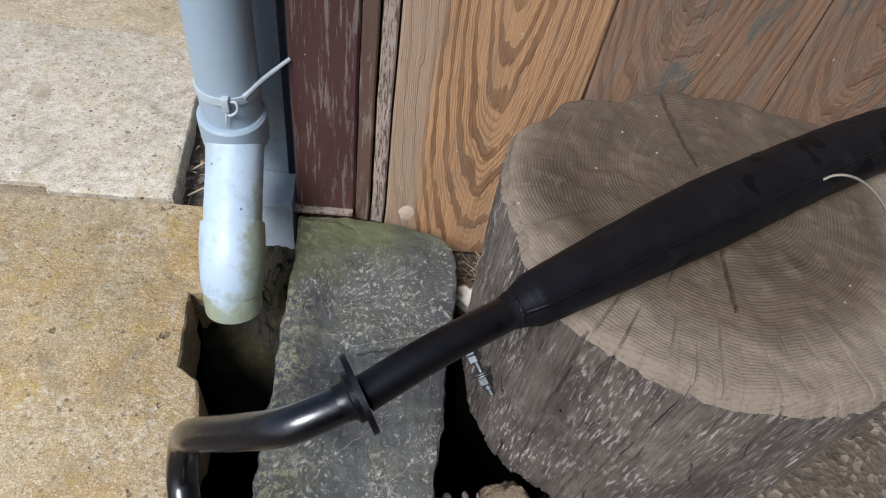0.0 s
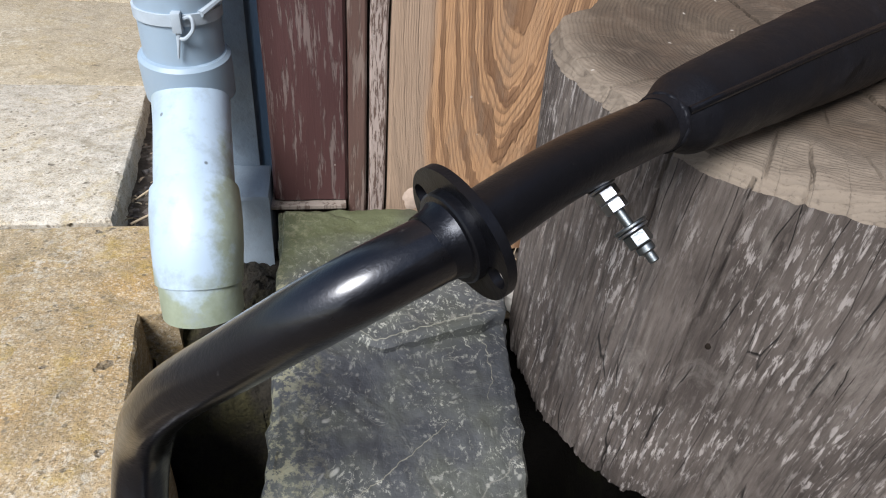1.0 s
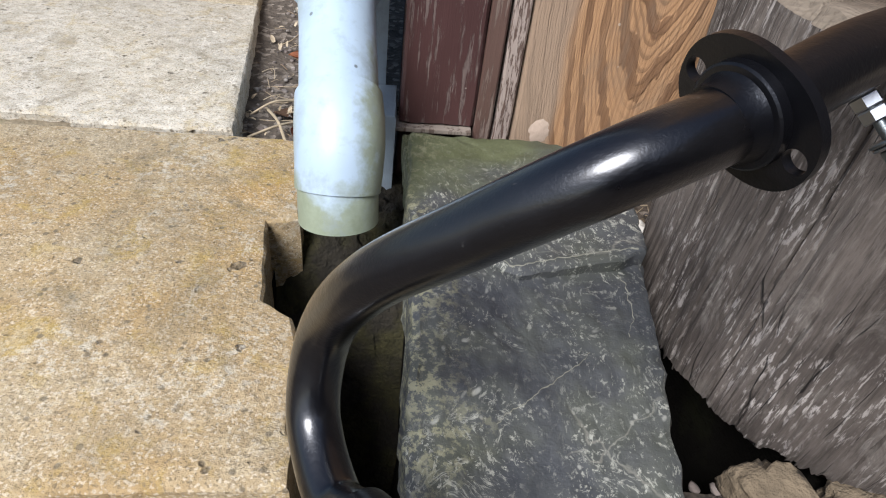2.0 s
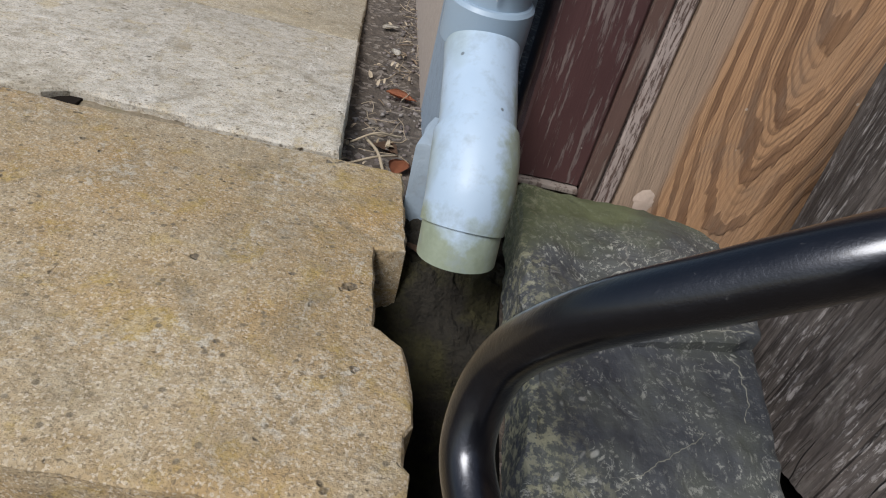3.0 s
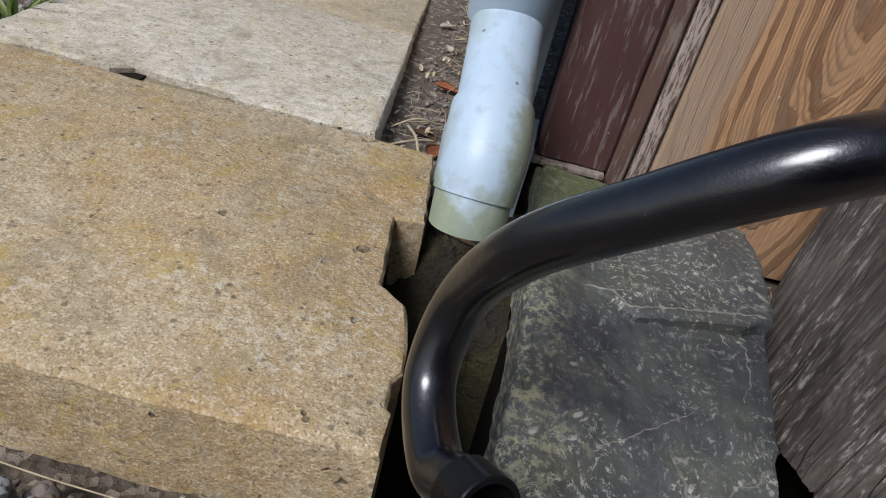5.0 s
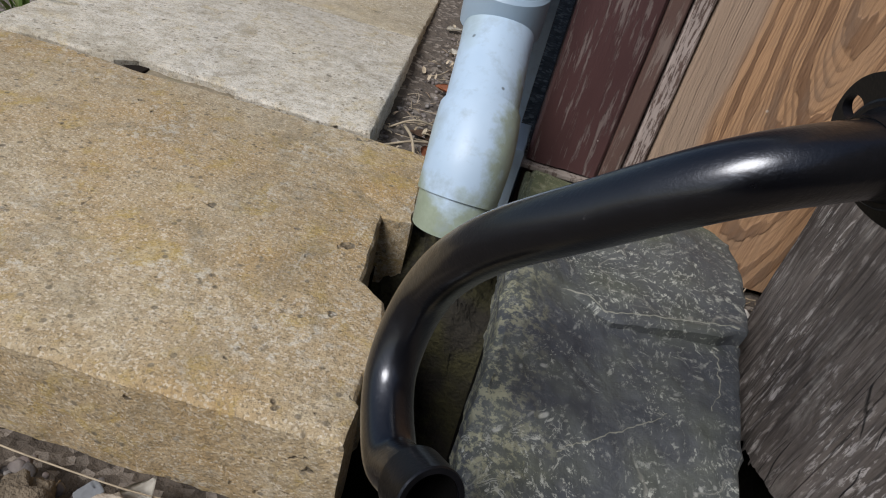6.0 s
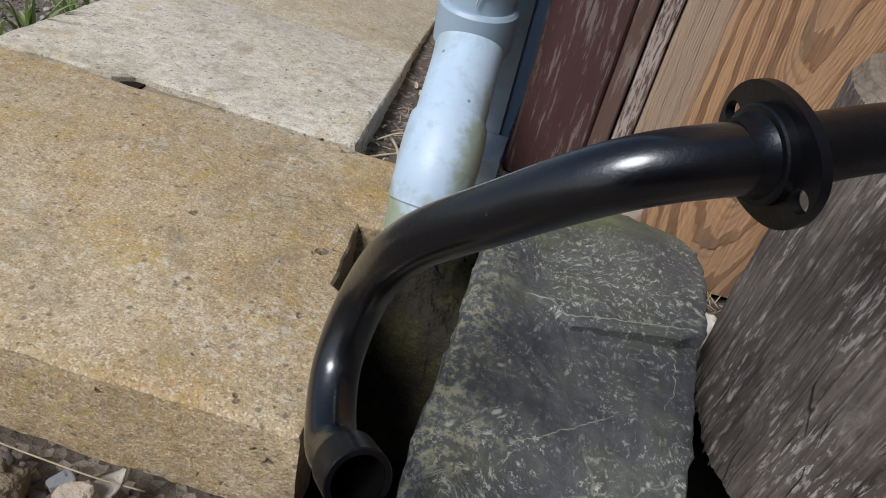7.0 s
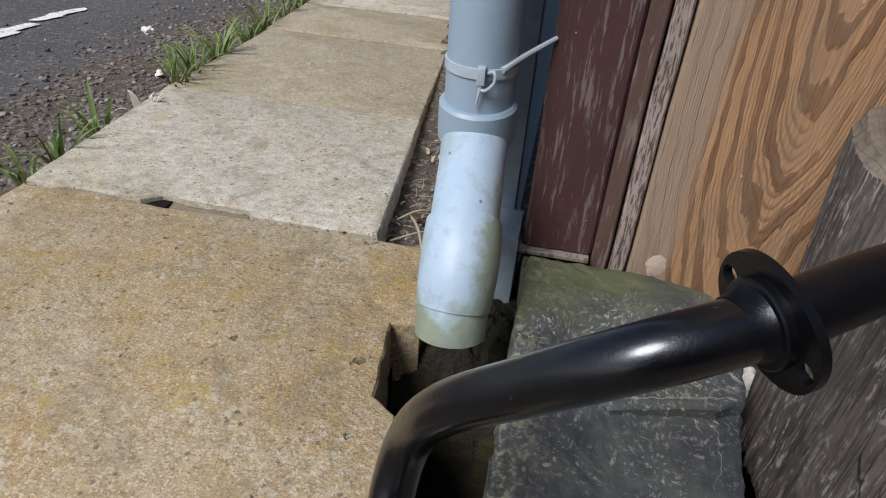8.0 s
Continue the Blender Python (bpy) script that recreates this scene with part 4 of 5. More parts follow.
# ---------- rendered house wall behind the downpipe ----------
bm = bmesh.new()
corner = [(-0.194, 0.672), (-0.134, 0.668), (-0.134, 4.4), (-0.59, 4.4)]
prism(bm, corner, lambda x, y: 2.3, 2.5, 0.004, 0.25, 0.0, 51)
bm.normal_update()
for f in bm.faces:
    f.material_index = 1 if f.calc_center_median().y > 0.9 and f.calc_center_median().x < -0.14 else 0
house = part("wall_house", bm, [M_WALL, M_BEIGE], smooth=True)
tagged(house, "grey-blue painted rendered house wall behind the downpipe", "wall", kind="structure")
bm = bmesh.new()
prism(bm, [(-0.218, 0.612), (-0.122, 0.610), (-0.121, 0.667), (-0.205, 0.670)], lambda x, y: 0.048 + 0.10 * (y - 0.61), 0.105, 0.003, 0.010, 0.001, 52, 0.002)
tagged(part("plinth", bm, M_PLINTH, smooth=True), "pale blue painted plinth at the foot of the wall corner", "plinth", kind="structure")

# two unseen walls, added to hold sky out of the reflections and fill
bm = bmesh.new()
box(bm, 1.34, 1.46, -2.6, 0.70, -0.3, 2.25, 0.004)
tagged(part("wall_east", bm, M_SKY_BLOCK, smooth=True), "unseen plain grey-brown wall added to block sky light", "wall", kind="structure")
bm = bmesh.new()
box(bm, -0.75, 1.34, -2.6, -2.48, -0.3, 2.25, 0.004)
tagged(part("wall_south", bm, M_SKY_BLOCK, smooth=True), "unseen plain grey-brown wall added to block sky light", "wall", kind="structure")

# ---------- downpipe ----------
PX, PY = -0.180, 0.6085
downpipe = thing("downpipe", (PX, PY - 0.12, 0.0), "grey-blue painted plastic downpipe with an offset shoe above the drain", "downpipe")
R = 0.0335
bm = bmesh.new()
tube(bm, straight((PX, PY, 0.175), (PX, PY, 2.3), 24), R, 56)
part("pipe", bm, M_PIPE, downpipe, "straight grey-blue pipe", smooth=True)
bm = bmesh.new()
tube(bm, [Vector((PX, PY + (0.176 - z) * 0.1, z)) for z in (0.162, 0.164, 0.172, 0.182, 0.192, 0.200, 0.203)], lambda u: R + 0.0048 - 0.003 * (abs(u - 0.5) * 2) ** 6, 56)
part("collar", bm, M_PIPE, downpipe, "raised socket collar", smooth=True)
# upper half of the shoe, leaning out
bm = bmesh.new()
line = spline([(PX, PY, 0.172), (PX + 0.002, PY - 0.020, 0.158), (PX + 0.005, PY - 0.050, 0.142), (PX + 0.008, PY - 0.082, 0.1265), (PX + 0.0105, PY - 0.108, 0.110)], 10)
tube(bm, line, lambda u: R + 0.0003 - 0.0018 * min(1.0, u * 2.5), 56, ref=(1, 0, 0.01))
part("shoe_neck", bm, M_SHOE, downpipe, "chalky pale blue leaning neck", smooth=True)
# the bend that turns down
bm = bmesh.new()
line = spline([(PX + 0.0092, PY - 0.096, 0.1180), (PX + 0.0112, PY - 0.1155, 0.1055), (PX + 0.0125, PY - 0.134, 0.088), (PX + 0.012, PY - 0.147, 0.064)], 12)
tube(bm, line, lambda u: R + 0.0016 + 0.0009 * math.sin(math.pi * min(1.0, u * 1.3)) - 0.0010 * max(0.0, (u - 0.6) / 0.4) ** 2, 56, ref=(1, 0, 0.01))
part("shoe_bend", bm, M_SHOE, downpipe, "chalky pale blue bend streaked with green algae", smooth=True)
bm = bmesh.new()
line = spline([(PX + 0.012, PY - 0.1455, 0.0665), (PX + 0.0125, PY - 0.151, 0.054), (PX + 0.013, PY - 0.1550, 0.0395)], 6)
tube(bm, line, lambda u: R - 0.0012, 56, wall=0.0028, ref=(1, 0, 0.01))
part("mouth", bm, M_SHOE, downpipe, "green-tinged open mouth of the shoe", smooth=True)
# black lining painted for the shade inside the mouth
bm = bmesh.new()
tube(bm, line[2:], R - 0.0045, 40, wall=0.0004, ref=(1, 0, 0.01))
part("mouth_lining", bm, M_BORE_SHADE, downpipe)
# painted-over cable tie
bm = bmesh.new()
tube(bm, [Vector((PX, PY, 0.238 + dz)) for dz in (-0.0048, -0.0046, 0.0, 0.0046, 0.0048)], lambda u: R + 0.0019 - 0.001 * (abs(u - 0.5) * 2) ** 6, 56)
tie = part("cable_tie", bm, M_TIE, downpipe, "painted-over cable tie", smooth=True)
bm = bmesh.new()
box(bm, PX + 0.001, PX + 0.0085, PY - R - 0.0075, PY - R + 0.001, 0.230, 0.246, 0.0012)
tube(bm, spline([(PX + 0.010, PY - R - 0.002, 0.2405), (PX + 0.0165, PY - R - 0.006, 0.243), (PX + 0.017, PY - R - 0.007, 0.234), (PX + 0.010, PY - R - 0.006, 0.226), (PX + 0.004, PY - R - 0.004, 0.2255)], 5), 0.0016, 8)
tube(bm, spline([(PX + 0.005, PY - R - 0.004, 0.231), (PX + 0.004, PY - R - 0.005, 0.222), (PX + 0.002, PY - R - 0.004, 0.209)], 5), lambda u: 0.0020 - 0.0011 * u, 8)
part("tie_buckle", bm, M_TIE, tie, "buckle with a looped tail", smooth=True)
bm = bmesh.new()
tube(bm, spline([(PX + 0.022, PY - 0.028, 0.242), (PX + 0.038, PY - 0.006, 0.250), (PX + 0.0645, 0.627, 0.263)], 5), lambda u: 0.0030 - 0.0008 * u, 8)
part("tie_strap", bm, M_TIE, tie, "strap end tied to the post", smooth=True)

# ---------- chopping stump ----------
CX, CY, ZT, ZB = 0.325, 0.475, 0.257, -0.044
RIM = [(0, 0.245), (25, 0.225), (60, 0.165), (85, 0.148), (120, 0.152), (145, 0.190), (162, 0.212), (180, 0.215), (193, 0.214), (207, 0.222), (225, 0.233), (240, 0.229), (255, 0.233), (270, 0.231), (285, 0.234), (300, 0.235), (315, 0.24), (335, 0.245), (360, 0.245)]


def rim_radius(deg):
    deg %= 360
    for (a, ra), (b, rb) in zip(RIM, RIM[1:]):
        if a <= deg <= b:
            u = (deg - a) / (b - a)
            u = u * u * (3 - 2 * u)
            return ra + (rb - ra) * u
    return RIM[0][1]


# drying cracks: angle, inner and outer share of the radius, width in degrees, depth
TOP_CRACKS = [(102, 0.12, 0.985, 1.7, 0.030), (146, 0.06, 0.34, 0.9, 0.012), (262, 0.35, 0.66, 0.9, 0.022), (283, 0.20, 0.34, 0.6, 0.006), (196, 0.55, 1.0, 0.35, 0.006), (215, 0.62, 1.0, 0.4, 0.008),
              (228, 0.70, 1.0, 0.38, 0.006), (234, 0.74, 1.0, 0.3, 0.007), (244, 0.70, 0.92, 0.35, 0.006), (250, 0.80, 1.0, 0.3, 0.006), (256, 0.66, 1.0, 0.3, 0.006), (268, 0.78, 1.0, 0.36, 0.008), (274, 0.70, 0.96, 0.3, 0.005),
              (281, 0.72, 1.0, 0.3, 0.006), (290, 0.6, 1.0, 0.3, 0.005), (301, 0.8, 1.0, 0.3, 0.005), (312, 0.7, 1.0, 0.4, 0.006), (330, 0.5, 1.0, 0.5, 0.007), (170, 0.72, 1.0, 0.35, 0.005), (183, 0.8, 1.0, 0.3, 0.005), (222, 0.5, 0.62, 0.4, 0.005), (239, 0.5, 0.66, 0.4, 0.005)]
SIDE_CRACKS = [(196, 0.0, 0.75, 0.3, 0.006), (215, 0.0, 1.0, 0.35, 0.008), (228, 0.0, 0.9, 0.35, 0.008), (234, 0.0, 0.45, 0.3, 0.006), (241, 0.2, 1.0, 0.3, 0.007), (250, 0.0, 0.7, 0.3, 0.006), (256, 0.1, 0.95, 0.33, 0.008),
               (268, 0.0, 1.0, 0.35, 0.008), (281, 0.0, 0.8, 0.3, 0.006), (301, 0.1, 0.9, 0.3, 0.006), (205, 0.35, 0.9, 0.25, 0.005), (187, 0.1, 0.8, 0.25, 0.004), (222, 0.45, 1.0, 0.28, 0.006), (178, 0.2, 0.9, 0.25, 0.004), (262, 0.5, 1.0, 0.25, 0.005)]
SEG, RAD, DEP = 960, 80, 46
PITH_Y = 0.503
bm = bmesh.new()
top_rows = []
for i in range(RAD + 1):
    s = 0.004 + 0.996 * (i / RAD)
    row = []
    for k in range(SEG):
        deg = 360 * k / SEG
        a = radians(deg)
        rr = rim_radius(deg) + 0.0035 * fbm(math.cos(a) * 6, math.sin(a) * 6, 1.0)
        rr -= 0.005 * max(0.0, s - 0.97) / 0.03
        ex, ey = CX + rr * math.cos(a), CY + rr * math.sin(a)
        x, y = CX + (ex - CX) * s, PITH_Y + (ey - PITH_Y) * s
        z = ZT + 0.006 * fbm(x * 9, y * 9) + 0.0012 * fbm(x * 60, y * 60) + 0.018 * (y - CY) / 0.15 * max(0, y - CY) / 0.15
        z -= 0.006 * max(0.0, (s - 0.93) / 0.07) ** 2
        for ca, r0, r1, w, d in TOP_CRACKS:
            q = deg - round(ca / 0.375) * 0.375
            q = (q + 180) % 360 - 180
            wid = max(0.42, w * 0.55 / max(s, 0.2))
            if abs(q) < wid and r0 < s < r1:
                z -= (1.1 if d > 0.01 else 0.35) * d * (1 - abs(q) / wid) * min(1.0, (s - r0) * 9, (r1 - s) * 14 + (1.0 if r1 >= 1.0 else 0))
        row.append(bm.verts.new((x, y, z)))
    top_rows.append(row)
centre = bm.verts.new((CX, PITH_Y, ZT))
for k in range(SEG):
    bm.faces.new((centre, top_rows[0][k], top_rows[0][(k + 1) % SEG]))
for r0, r1 in zip(top_rows, top_rows[1:]):
    for k in range(SEG):
        j = (k + 1) % SEG
        bm.faces.new((r0[k], r1[k], r1[j], r0[j]))
prev = top_rows[-1]
for i in range(1, DEP + 1):
    s = i / DEP
    row = []
    for k in range(SEG):
        deg = 360 * k / SEG
        a = radians(deg)
        rr = rim_radius(deg) + 0.0035 * fbm(math.cos(a) * 6, math.sin(a) * 6, 1.0)
        flare = 0.012 * s * max(0.0, math.cos(a - radians(205))) - 0.034 * s * max(0.0, math.cos(a - radians(148))) ** 4 - 0.012 * s * max(0.0, math.cos(a - radians(255))) - 0.004 * max(0.0, (s - 0.9) / 0.1) ** 2
        rr += flare + 0.007 * s + 0.0022 * fbm(deg * 0.35, s * 1.3) + 0.0010 * fbm(deg * 1.6, s * 3.0, 4.0) + 0.006 * fbm(deg * 0.03, s * 1.2, 8.0) * s
        for ca, t0, t1, w, d in SIDE_CRACKS:
            q = (deg - ca - 1.6 * fbm(s * 2.2, ca * 0.7) + 180) % 360 - 180
            wid = 0.40
            if abs(q) < wid and t0 <= s <= t1:
                rr -= 0.6 * d * (1 - abs(q) / wid) * min(1.0, (s - t0) * 8 + (1 if t0 == 0 else 0), (t1 - s) * 8 + (1 if t1 >= 1 else 0))
        z = ZT - 0.006 + (ZB - ZT + 0.006) * s
        if i == DEP:
            z += 0.016 * abs(fbm(deg * 0.45, 3.3)) + 0.006 * fbm(deg * 0.1, 7.7) + (0.012 if fbm(deg * 0.3, 5.5) > 0.42 else 0)
        row.append(bm.verts.new((CX + rr * math.cos(a), min(0.6235, CY + rr * math.sin(a)), z)))
    for k in range(SEG):
        j = (k + 1) % SEG
        f = bm.faces.new((prev[k], row[k], row[j], prev[j]))
        f.material_index = 1 if i > 1 else 0
    prev = row
bottom = bm.faces.new(prev)
bottom.material_index = 1
stump = part("chopping_stump", bm, [M_STUMP_TOP, M_STUMP_SIDE], smooth=True)
stump.data.transform(Matrix.Translation((-CX, -PITH_Y, 0)))
stump.location = (CX, PITH_Y, 0)
tagged(stump, "weathered sawn log stump with growth rings and drying cracks", "stump")

# squashed dark balls, coloured like the shade inside small holes
for hx, hy, hz, hr in ((0.178, 0.294, 0.130, 0.0040), (0.2115, 0.271, 0.126, 0.0036), (0.2235, 0.266, 0.131, 0.0036), (0.163, 0.309, 0.004, 0.0040)):
    bm = bmesh.new()
    out = Vector((hx - CX, hy - CY, 0)).normalized()
    vs = bmesh.ops.create_uvsphere(bm, u_segments=16, v_segments=10, radius=hr)["verts"]
    rot = out.to_track_quat("Z", "Y").to_matrix()
    rr = rim_radius(math.degrees(math.atan2(out.y, out.x))) - 0.001
    for v in vs:
        v.co = rot @ Vector((v.co.x * 1.25, v.co.y * 0.75, v.co.z * 0.35)) + Vector((CX, CY, hz)) + out * rr
    part("worm_hole", bm, M_HOLE_SHADE, stump, "small dark oval painted as a shaded hole in the log side", smooth="all")

# ---------- exhaust ----------
exhaust = thing("motorcycle_exhaust", (0.16, 0.33, 0.262), "black-painted motorcycle exhaust lying across the log stump", "exhaust")
HEAD = [(-0.1497, 0.1929, 0.084), (-0.1623, 0.2308, 0.0963), (-0.1569, 0.2487, 0.1367), (-0.1369, 0.2341, 0.1861), (-0.0984, 0.2189, 0.2295), (-0.0577, 0.2106, 0.2655), (-0.0100, 0.2287, 0.2794)]
MOUTH = Vector((-0.1251, 0.1594, 0.1074))
RP = 0.0135
head_line = spline([tuple(MOUTH.lerp(Vector(HEAD[0]), 0.45)), *HEAD], 14)
bm = bmesh.new()
tube(bm, head_line, RP, 48)
head = part("head_pipe", bm, M_GLOSS, exhaust, "glossy black bent head pipe", smooth=True)
# open spigot at its end
bm = bmesh.new()
md = (MOUTH - Vector(HEAD[0])).normalized()
ml = [MOUTH + md * s for s in (-0.021, -0.0205, -0.016, -0.008, -0.001, 0.0)]
tube(bm, ml, lambda u: RP + 0.0028 - 0.0014 * (u < 0.05) - 0.0006 * (u > 0.95), 48, wall=0.0026)
part("spigot", bm, M_SATIN, head, "black open pipe end", smooth=True)
# shallow black disc and sleeve give the bore its shade by colour
bm = bmesh.new()
tube(bm, [MOUTH + md * s for s in (-0.0215, -0.0195)], RP + 0.0001, 40)
tube(bm, [MOUTH + md * s for s in (-0.0195, -0.003)], RP + 0.0001, 40, wall=0.0003)
part("pipe_bore", bm, M_BORE_SHADE, head, "black disc and lining painted as the shade inside the pipe end")
# flange with two bolt holes
FC = Vector((-0.0112, 0.2300, 0.2790))
ft = Vector((0.098, 0.050, 0.022)).normalized()
fu = Vector((0.021, -0.041, -0.011))
fu = (fu - ft * fu.dot(ft)).normalized()
fv = ft.cross(fu)


def flange_plate(bm, thick, along, half_u, half_v, hole_at, hole_r, bore, n=64):
    """An oval plate with a bore and two holes, as one closed mesh."""
    def ring(cu, cv, fn):
        return [(cu + fn(2 * math.pi * k / n)[0], cv + fn(2 * math.pi * k / n)[1]) for k in range(n)]
    outer = ring(0, 0, lambda a: (half_u * math.copysign(abs(math.cos(a)) ** 0.92, math.cos(a)), half_v * math.copysign(abs(math.sin(a)) ** 0.92, math.sin(a))))
    fl = bmesh.new()
    verts = [fl.verts.new((u, v, 0)) for u, v in outer]
    edges = [fl.edges.new((verts[i], verts[(i + 1) % n])) for i in range(n)]
    loops = [(0, 0, bore)] + ([(hole_at, 0, hole_r), (-hole_at, 0, hole_r)] if hole_r else [])
    for cu, cv, r in loops:
        vs = [fl.verts.new((cu + r * math.cos(2 * math.pi * k / 32), cv + r * math.sin(2 * math.pi * k / 32), 0)) for k in range(32)]
        edges += [fl.edges.new((vs[i], vs[(i + 1) % 32])) for i in range(32)]
    bmesh.ops.triangle_fill(fl, use_beauty=True, use_dissolve=False, edges=edges)
    ext = bmesh.ops.extrude_face_region(fl, geom=fl.faces[:])
    for g in ext["geom"]:
        if isinstance(g, bmesh.types.BMVert):
            g.co.z += thick
    idx = {v: bm.verts.new(FC + fu * v.co.x + fv * v.co.y + ft * (v.co.z + along)) for v in fl.verts}
    for f in fl.faces:
        try:
            bm.faces.new([idx[v] for v in f.verts])
        except ValueError:
            pass
    fl.free()


bm = bmesh.new()
flange_plate(bm, 0.0042, -0.0045, 0.0296, 0.0236, 0.0234, 0.0046, RP - 0.001)
flange = part("flange", bm, M_SATIN, exhaust, "black oval mounting flange with two bolt holes", smooth=True)
bm = bmesh.new()
tube(bm, [FC + ft * s for s in (-0.0095, -0.0092, -0.0085, -0.005, -0.0044)], lambda u: 0.0188 - 0.0022 * (u < 0.1) - 0.0008 * (0.1 < u < 0.3), 56, wall=0.0058)
part("flange_ring", bm, M_SATIN, flange, "raised black ring on the flange", smooth=True)
bm = bmesh.new()
tube(bm, [FC + ft * s for s in (-0.018, -0.012, -0.0085)], lambda u: RP + 0.0004 + 0.0028 * u * u, 48, wall=0.0012)
part("weld_bead", bm, M_SATIN, flange, "rough weld round the pipe", smooth=True)
def lumpy_ring(bm, centre, axis_dir, big, small, seed, a0=0.0, a1=2 * math.pi, n=96, m=10):
    """A weld bead: part of a ring round axis_dir, with an uneven thickness."""
    t = Vector(axis_dir).normalized()
    u = t.cross(Vector((0, 0, 1))).normalized()
    v = u.cross(t)
    rows = []
    for i in range(n + 1):
        a = a0 + (a1 - a0) * i / n
        out = u * math.cos(a) + v * math.sin(a)
        r = small * (1 + 0.5 * fbm(out.x * 2.5 + seed, out.z * 2.5, out.y * 2.5) + 0.02 * math.sin(i * 1.05))
        c = Vector(centre) + out * big + t * small * 0.8 * fbm(out.z * 2.5, out.y * 2.5 + seed)
        rows.append([bm.verts.new(c + (out * math.cos(q) + t * math.sin(q) * 1.5) * r) for q in (2 * math.pi * k / m for k in range(m))])
    for r0, r1 in zip(rows, rows[1:]):
        for i in range(m):
            j = (i + 1) % m
            bm.faces.new((r0[i], r0[j], r1[j], r1[i]))


# middle pipe behind the flange
MID = [(-0.0100, 0.2287, 0.2794), (0.0322, 0.2570, 0.2868), (0.070, 0.2815, 0.2885), (0.1150, 0.3095, 0.2890)]
bm = bmesh.new()
tube(bm, spline(MID, 10), RP, 48)
mid_pipe = part("middle_pipe", bm, M_SATIN, exhaust, "satin black pipe with scuffed paint", smooth=True)
# silencer: tapered front, long body, folded seam
SIL = [(0.091, 0.2950, 0.2890), (0.103, 0.3025, 0.2892), (0.127, 0.3175, 0.2896), (0.25, 0.3945, 0.2903), (0.42, 0.4955, 0.2905), (0.545, 0.5600, 0.2905), (0.60, 0.575, 0.2905)]
sil_line = spline(SIL, 14)
cum = [0.0]
for a, b in zip(sil_line, sil_line[1:]):
    cum.append(cum[-1] + (b - a).length)


def sil_radius(u):
    d = cum[min(len(cum) - 1, int(round(u * (len(cum) - 1))))]
    r = 0.0137 + 0.0058 * min(1.0, d / 0.026) ** 1.3 + 0.0140 * min(1.0, max(0.0, (d - 0.010) / 0.21)) ** 0.8
    return r + 0.0006 * fbm(d * 40, 2.2) * min(1, d / 0.02)


bm = bmesh.new()
tube(bm, sil_line, sil_radius, 56)
silencer = part("silencer", bm, M_MATT, exhaust, "matt black tapered silencer body", smooth=True)
seam = []
for i in range(9, len(sil_line) - 2):
    t = (sil_line[i + 1] - sil_line[i - 1]).normalized()
    s = t.cross(Vector((0, 0, 1))).normalized()
    u = s.cross(t)
    r = sil_radius(i / (len(sil_line) - 1))
    seam.append(sil_line[i] + (s * 0.72 + u * 0.69) * (r + 0.0002))
bm = bmesh.new()
tube(bm, seam, 0.0021, 10)
part("seam", bm, M_SATIN, silencer, "folded seam along the silencer", smooth=True)
bm = bmesh.new()
jt = (sil_line[10] - sil_line[6]).normalized()
lumpy_ring(bm, sil_line[8], jt, sil_radius(8 / (len(sil_line) - 1)) - 0.0007, 0.0013, 7.0)
part("joint_weld", bm, M_MATT, silencer, "lumpy weld round the joint", smooth="all")
# lugs and wire on the silencer
for lx, ly, lz in ((0.361, 0.487, 0.303), (0.401, 0.502, 0.307)):
    bm = bmesh.new()
    lug = Vector((lx, ly, lz))
    box(bm, lx - 0.019, lx + 0.019, ly - 0.006, ly + 0.006, lz - 0.006, lz + 0.006, 0.003)
    bmesh.ops.rotate(bm, cent=lug, matrix=Matrix.Rotation(radians(24), 3, "Z"), verts=bm.verts)
    part("lug", bm, M_SATIN, silencer, "small welded lug", smooth=True)
bm = bmesh.new()
tube(bm, spline([(0.403, 0.455, 0.310), (0.410, 0.455, 0.316), (0.420, 0.452, 0.320), (0.434, 0.448, 0.318), (0.449, 0.440, 0.311), (0.464, 0.428, 0.298), (0.480, 0.412, 0.270)], 8), 0.0014, 8)
part("wire", bm, M_WIRE, silencer, "bare bent wire", smooth=True)
# threaded mount under the middle pipe
S0, S1 = Vector((0.0600, 0.2900, 0.2705)), Vector((0.0865, 0.2545, 0.2420))
sd = (S1 - S0).normalized()


def along(a, b, r, segs, material, name, label, ends=0.0):
    bm = bmesh.new()
    tube(bm, [S0 + sd * a, S0 + sd * (a + ends), S0 + sd * (b - ends), S0 + sd * b] if ends else [S0 + sd * a, S0 + sd * b], (lambda u: r - (ends * 0.9 if u < 0.1 or u > 0.9 else 0)) if ends else r, segs)
    return part(name, bm, material, mount, label, smooth=True if segs > 8 else False)


bm = bmesh.new()
tube(bm, [S0 - sd * 0.006, S0 - sd * 0.0055, S0 + sd * 0.0115, S0 + sd * 0.012], lambda u: 0.0072 - 0.0006 * (u < 0.1 or u > 0.9), 28)
mount = part("mount_block", bm, M_RUBBER, exhaust, "black rubber mount", smooth=True)
along(0.010, 0.0555, 0.0026, 18, M_STEEL, "stud", "threaded steel stud", 0.0006)
along(0.0122, 0.0136, 0.0072, 28, M_ZINC, "washer", "bright washer", 0.0003)
along(0.0138, 0.0198, 0.0062, 6, M_ZINC, "nut", "bright zinc nut", 0.0006)
along(0.0202, 0.0262, 0.0060, 6, M_ZINC, "nut", "bright zinc nut", 0.0006)
along(0.0345, 0.0362, 0.0086, 30, M_STEEL, "washer", "dull spring washer", 0.0004)
along(0.0366, 0.0382, 0.0080, 30, M_ZINC, "washer", "bright washer", 0.0004)
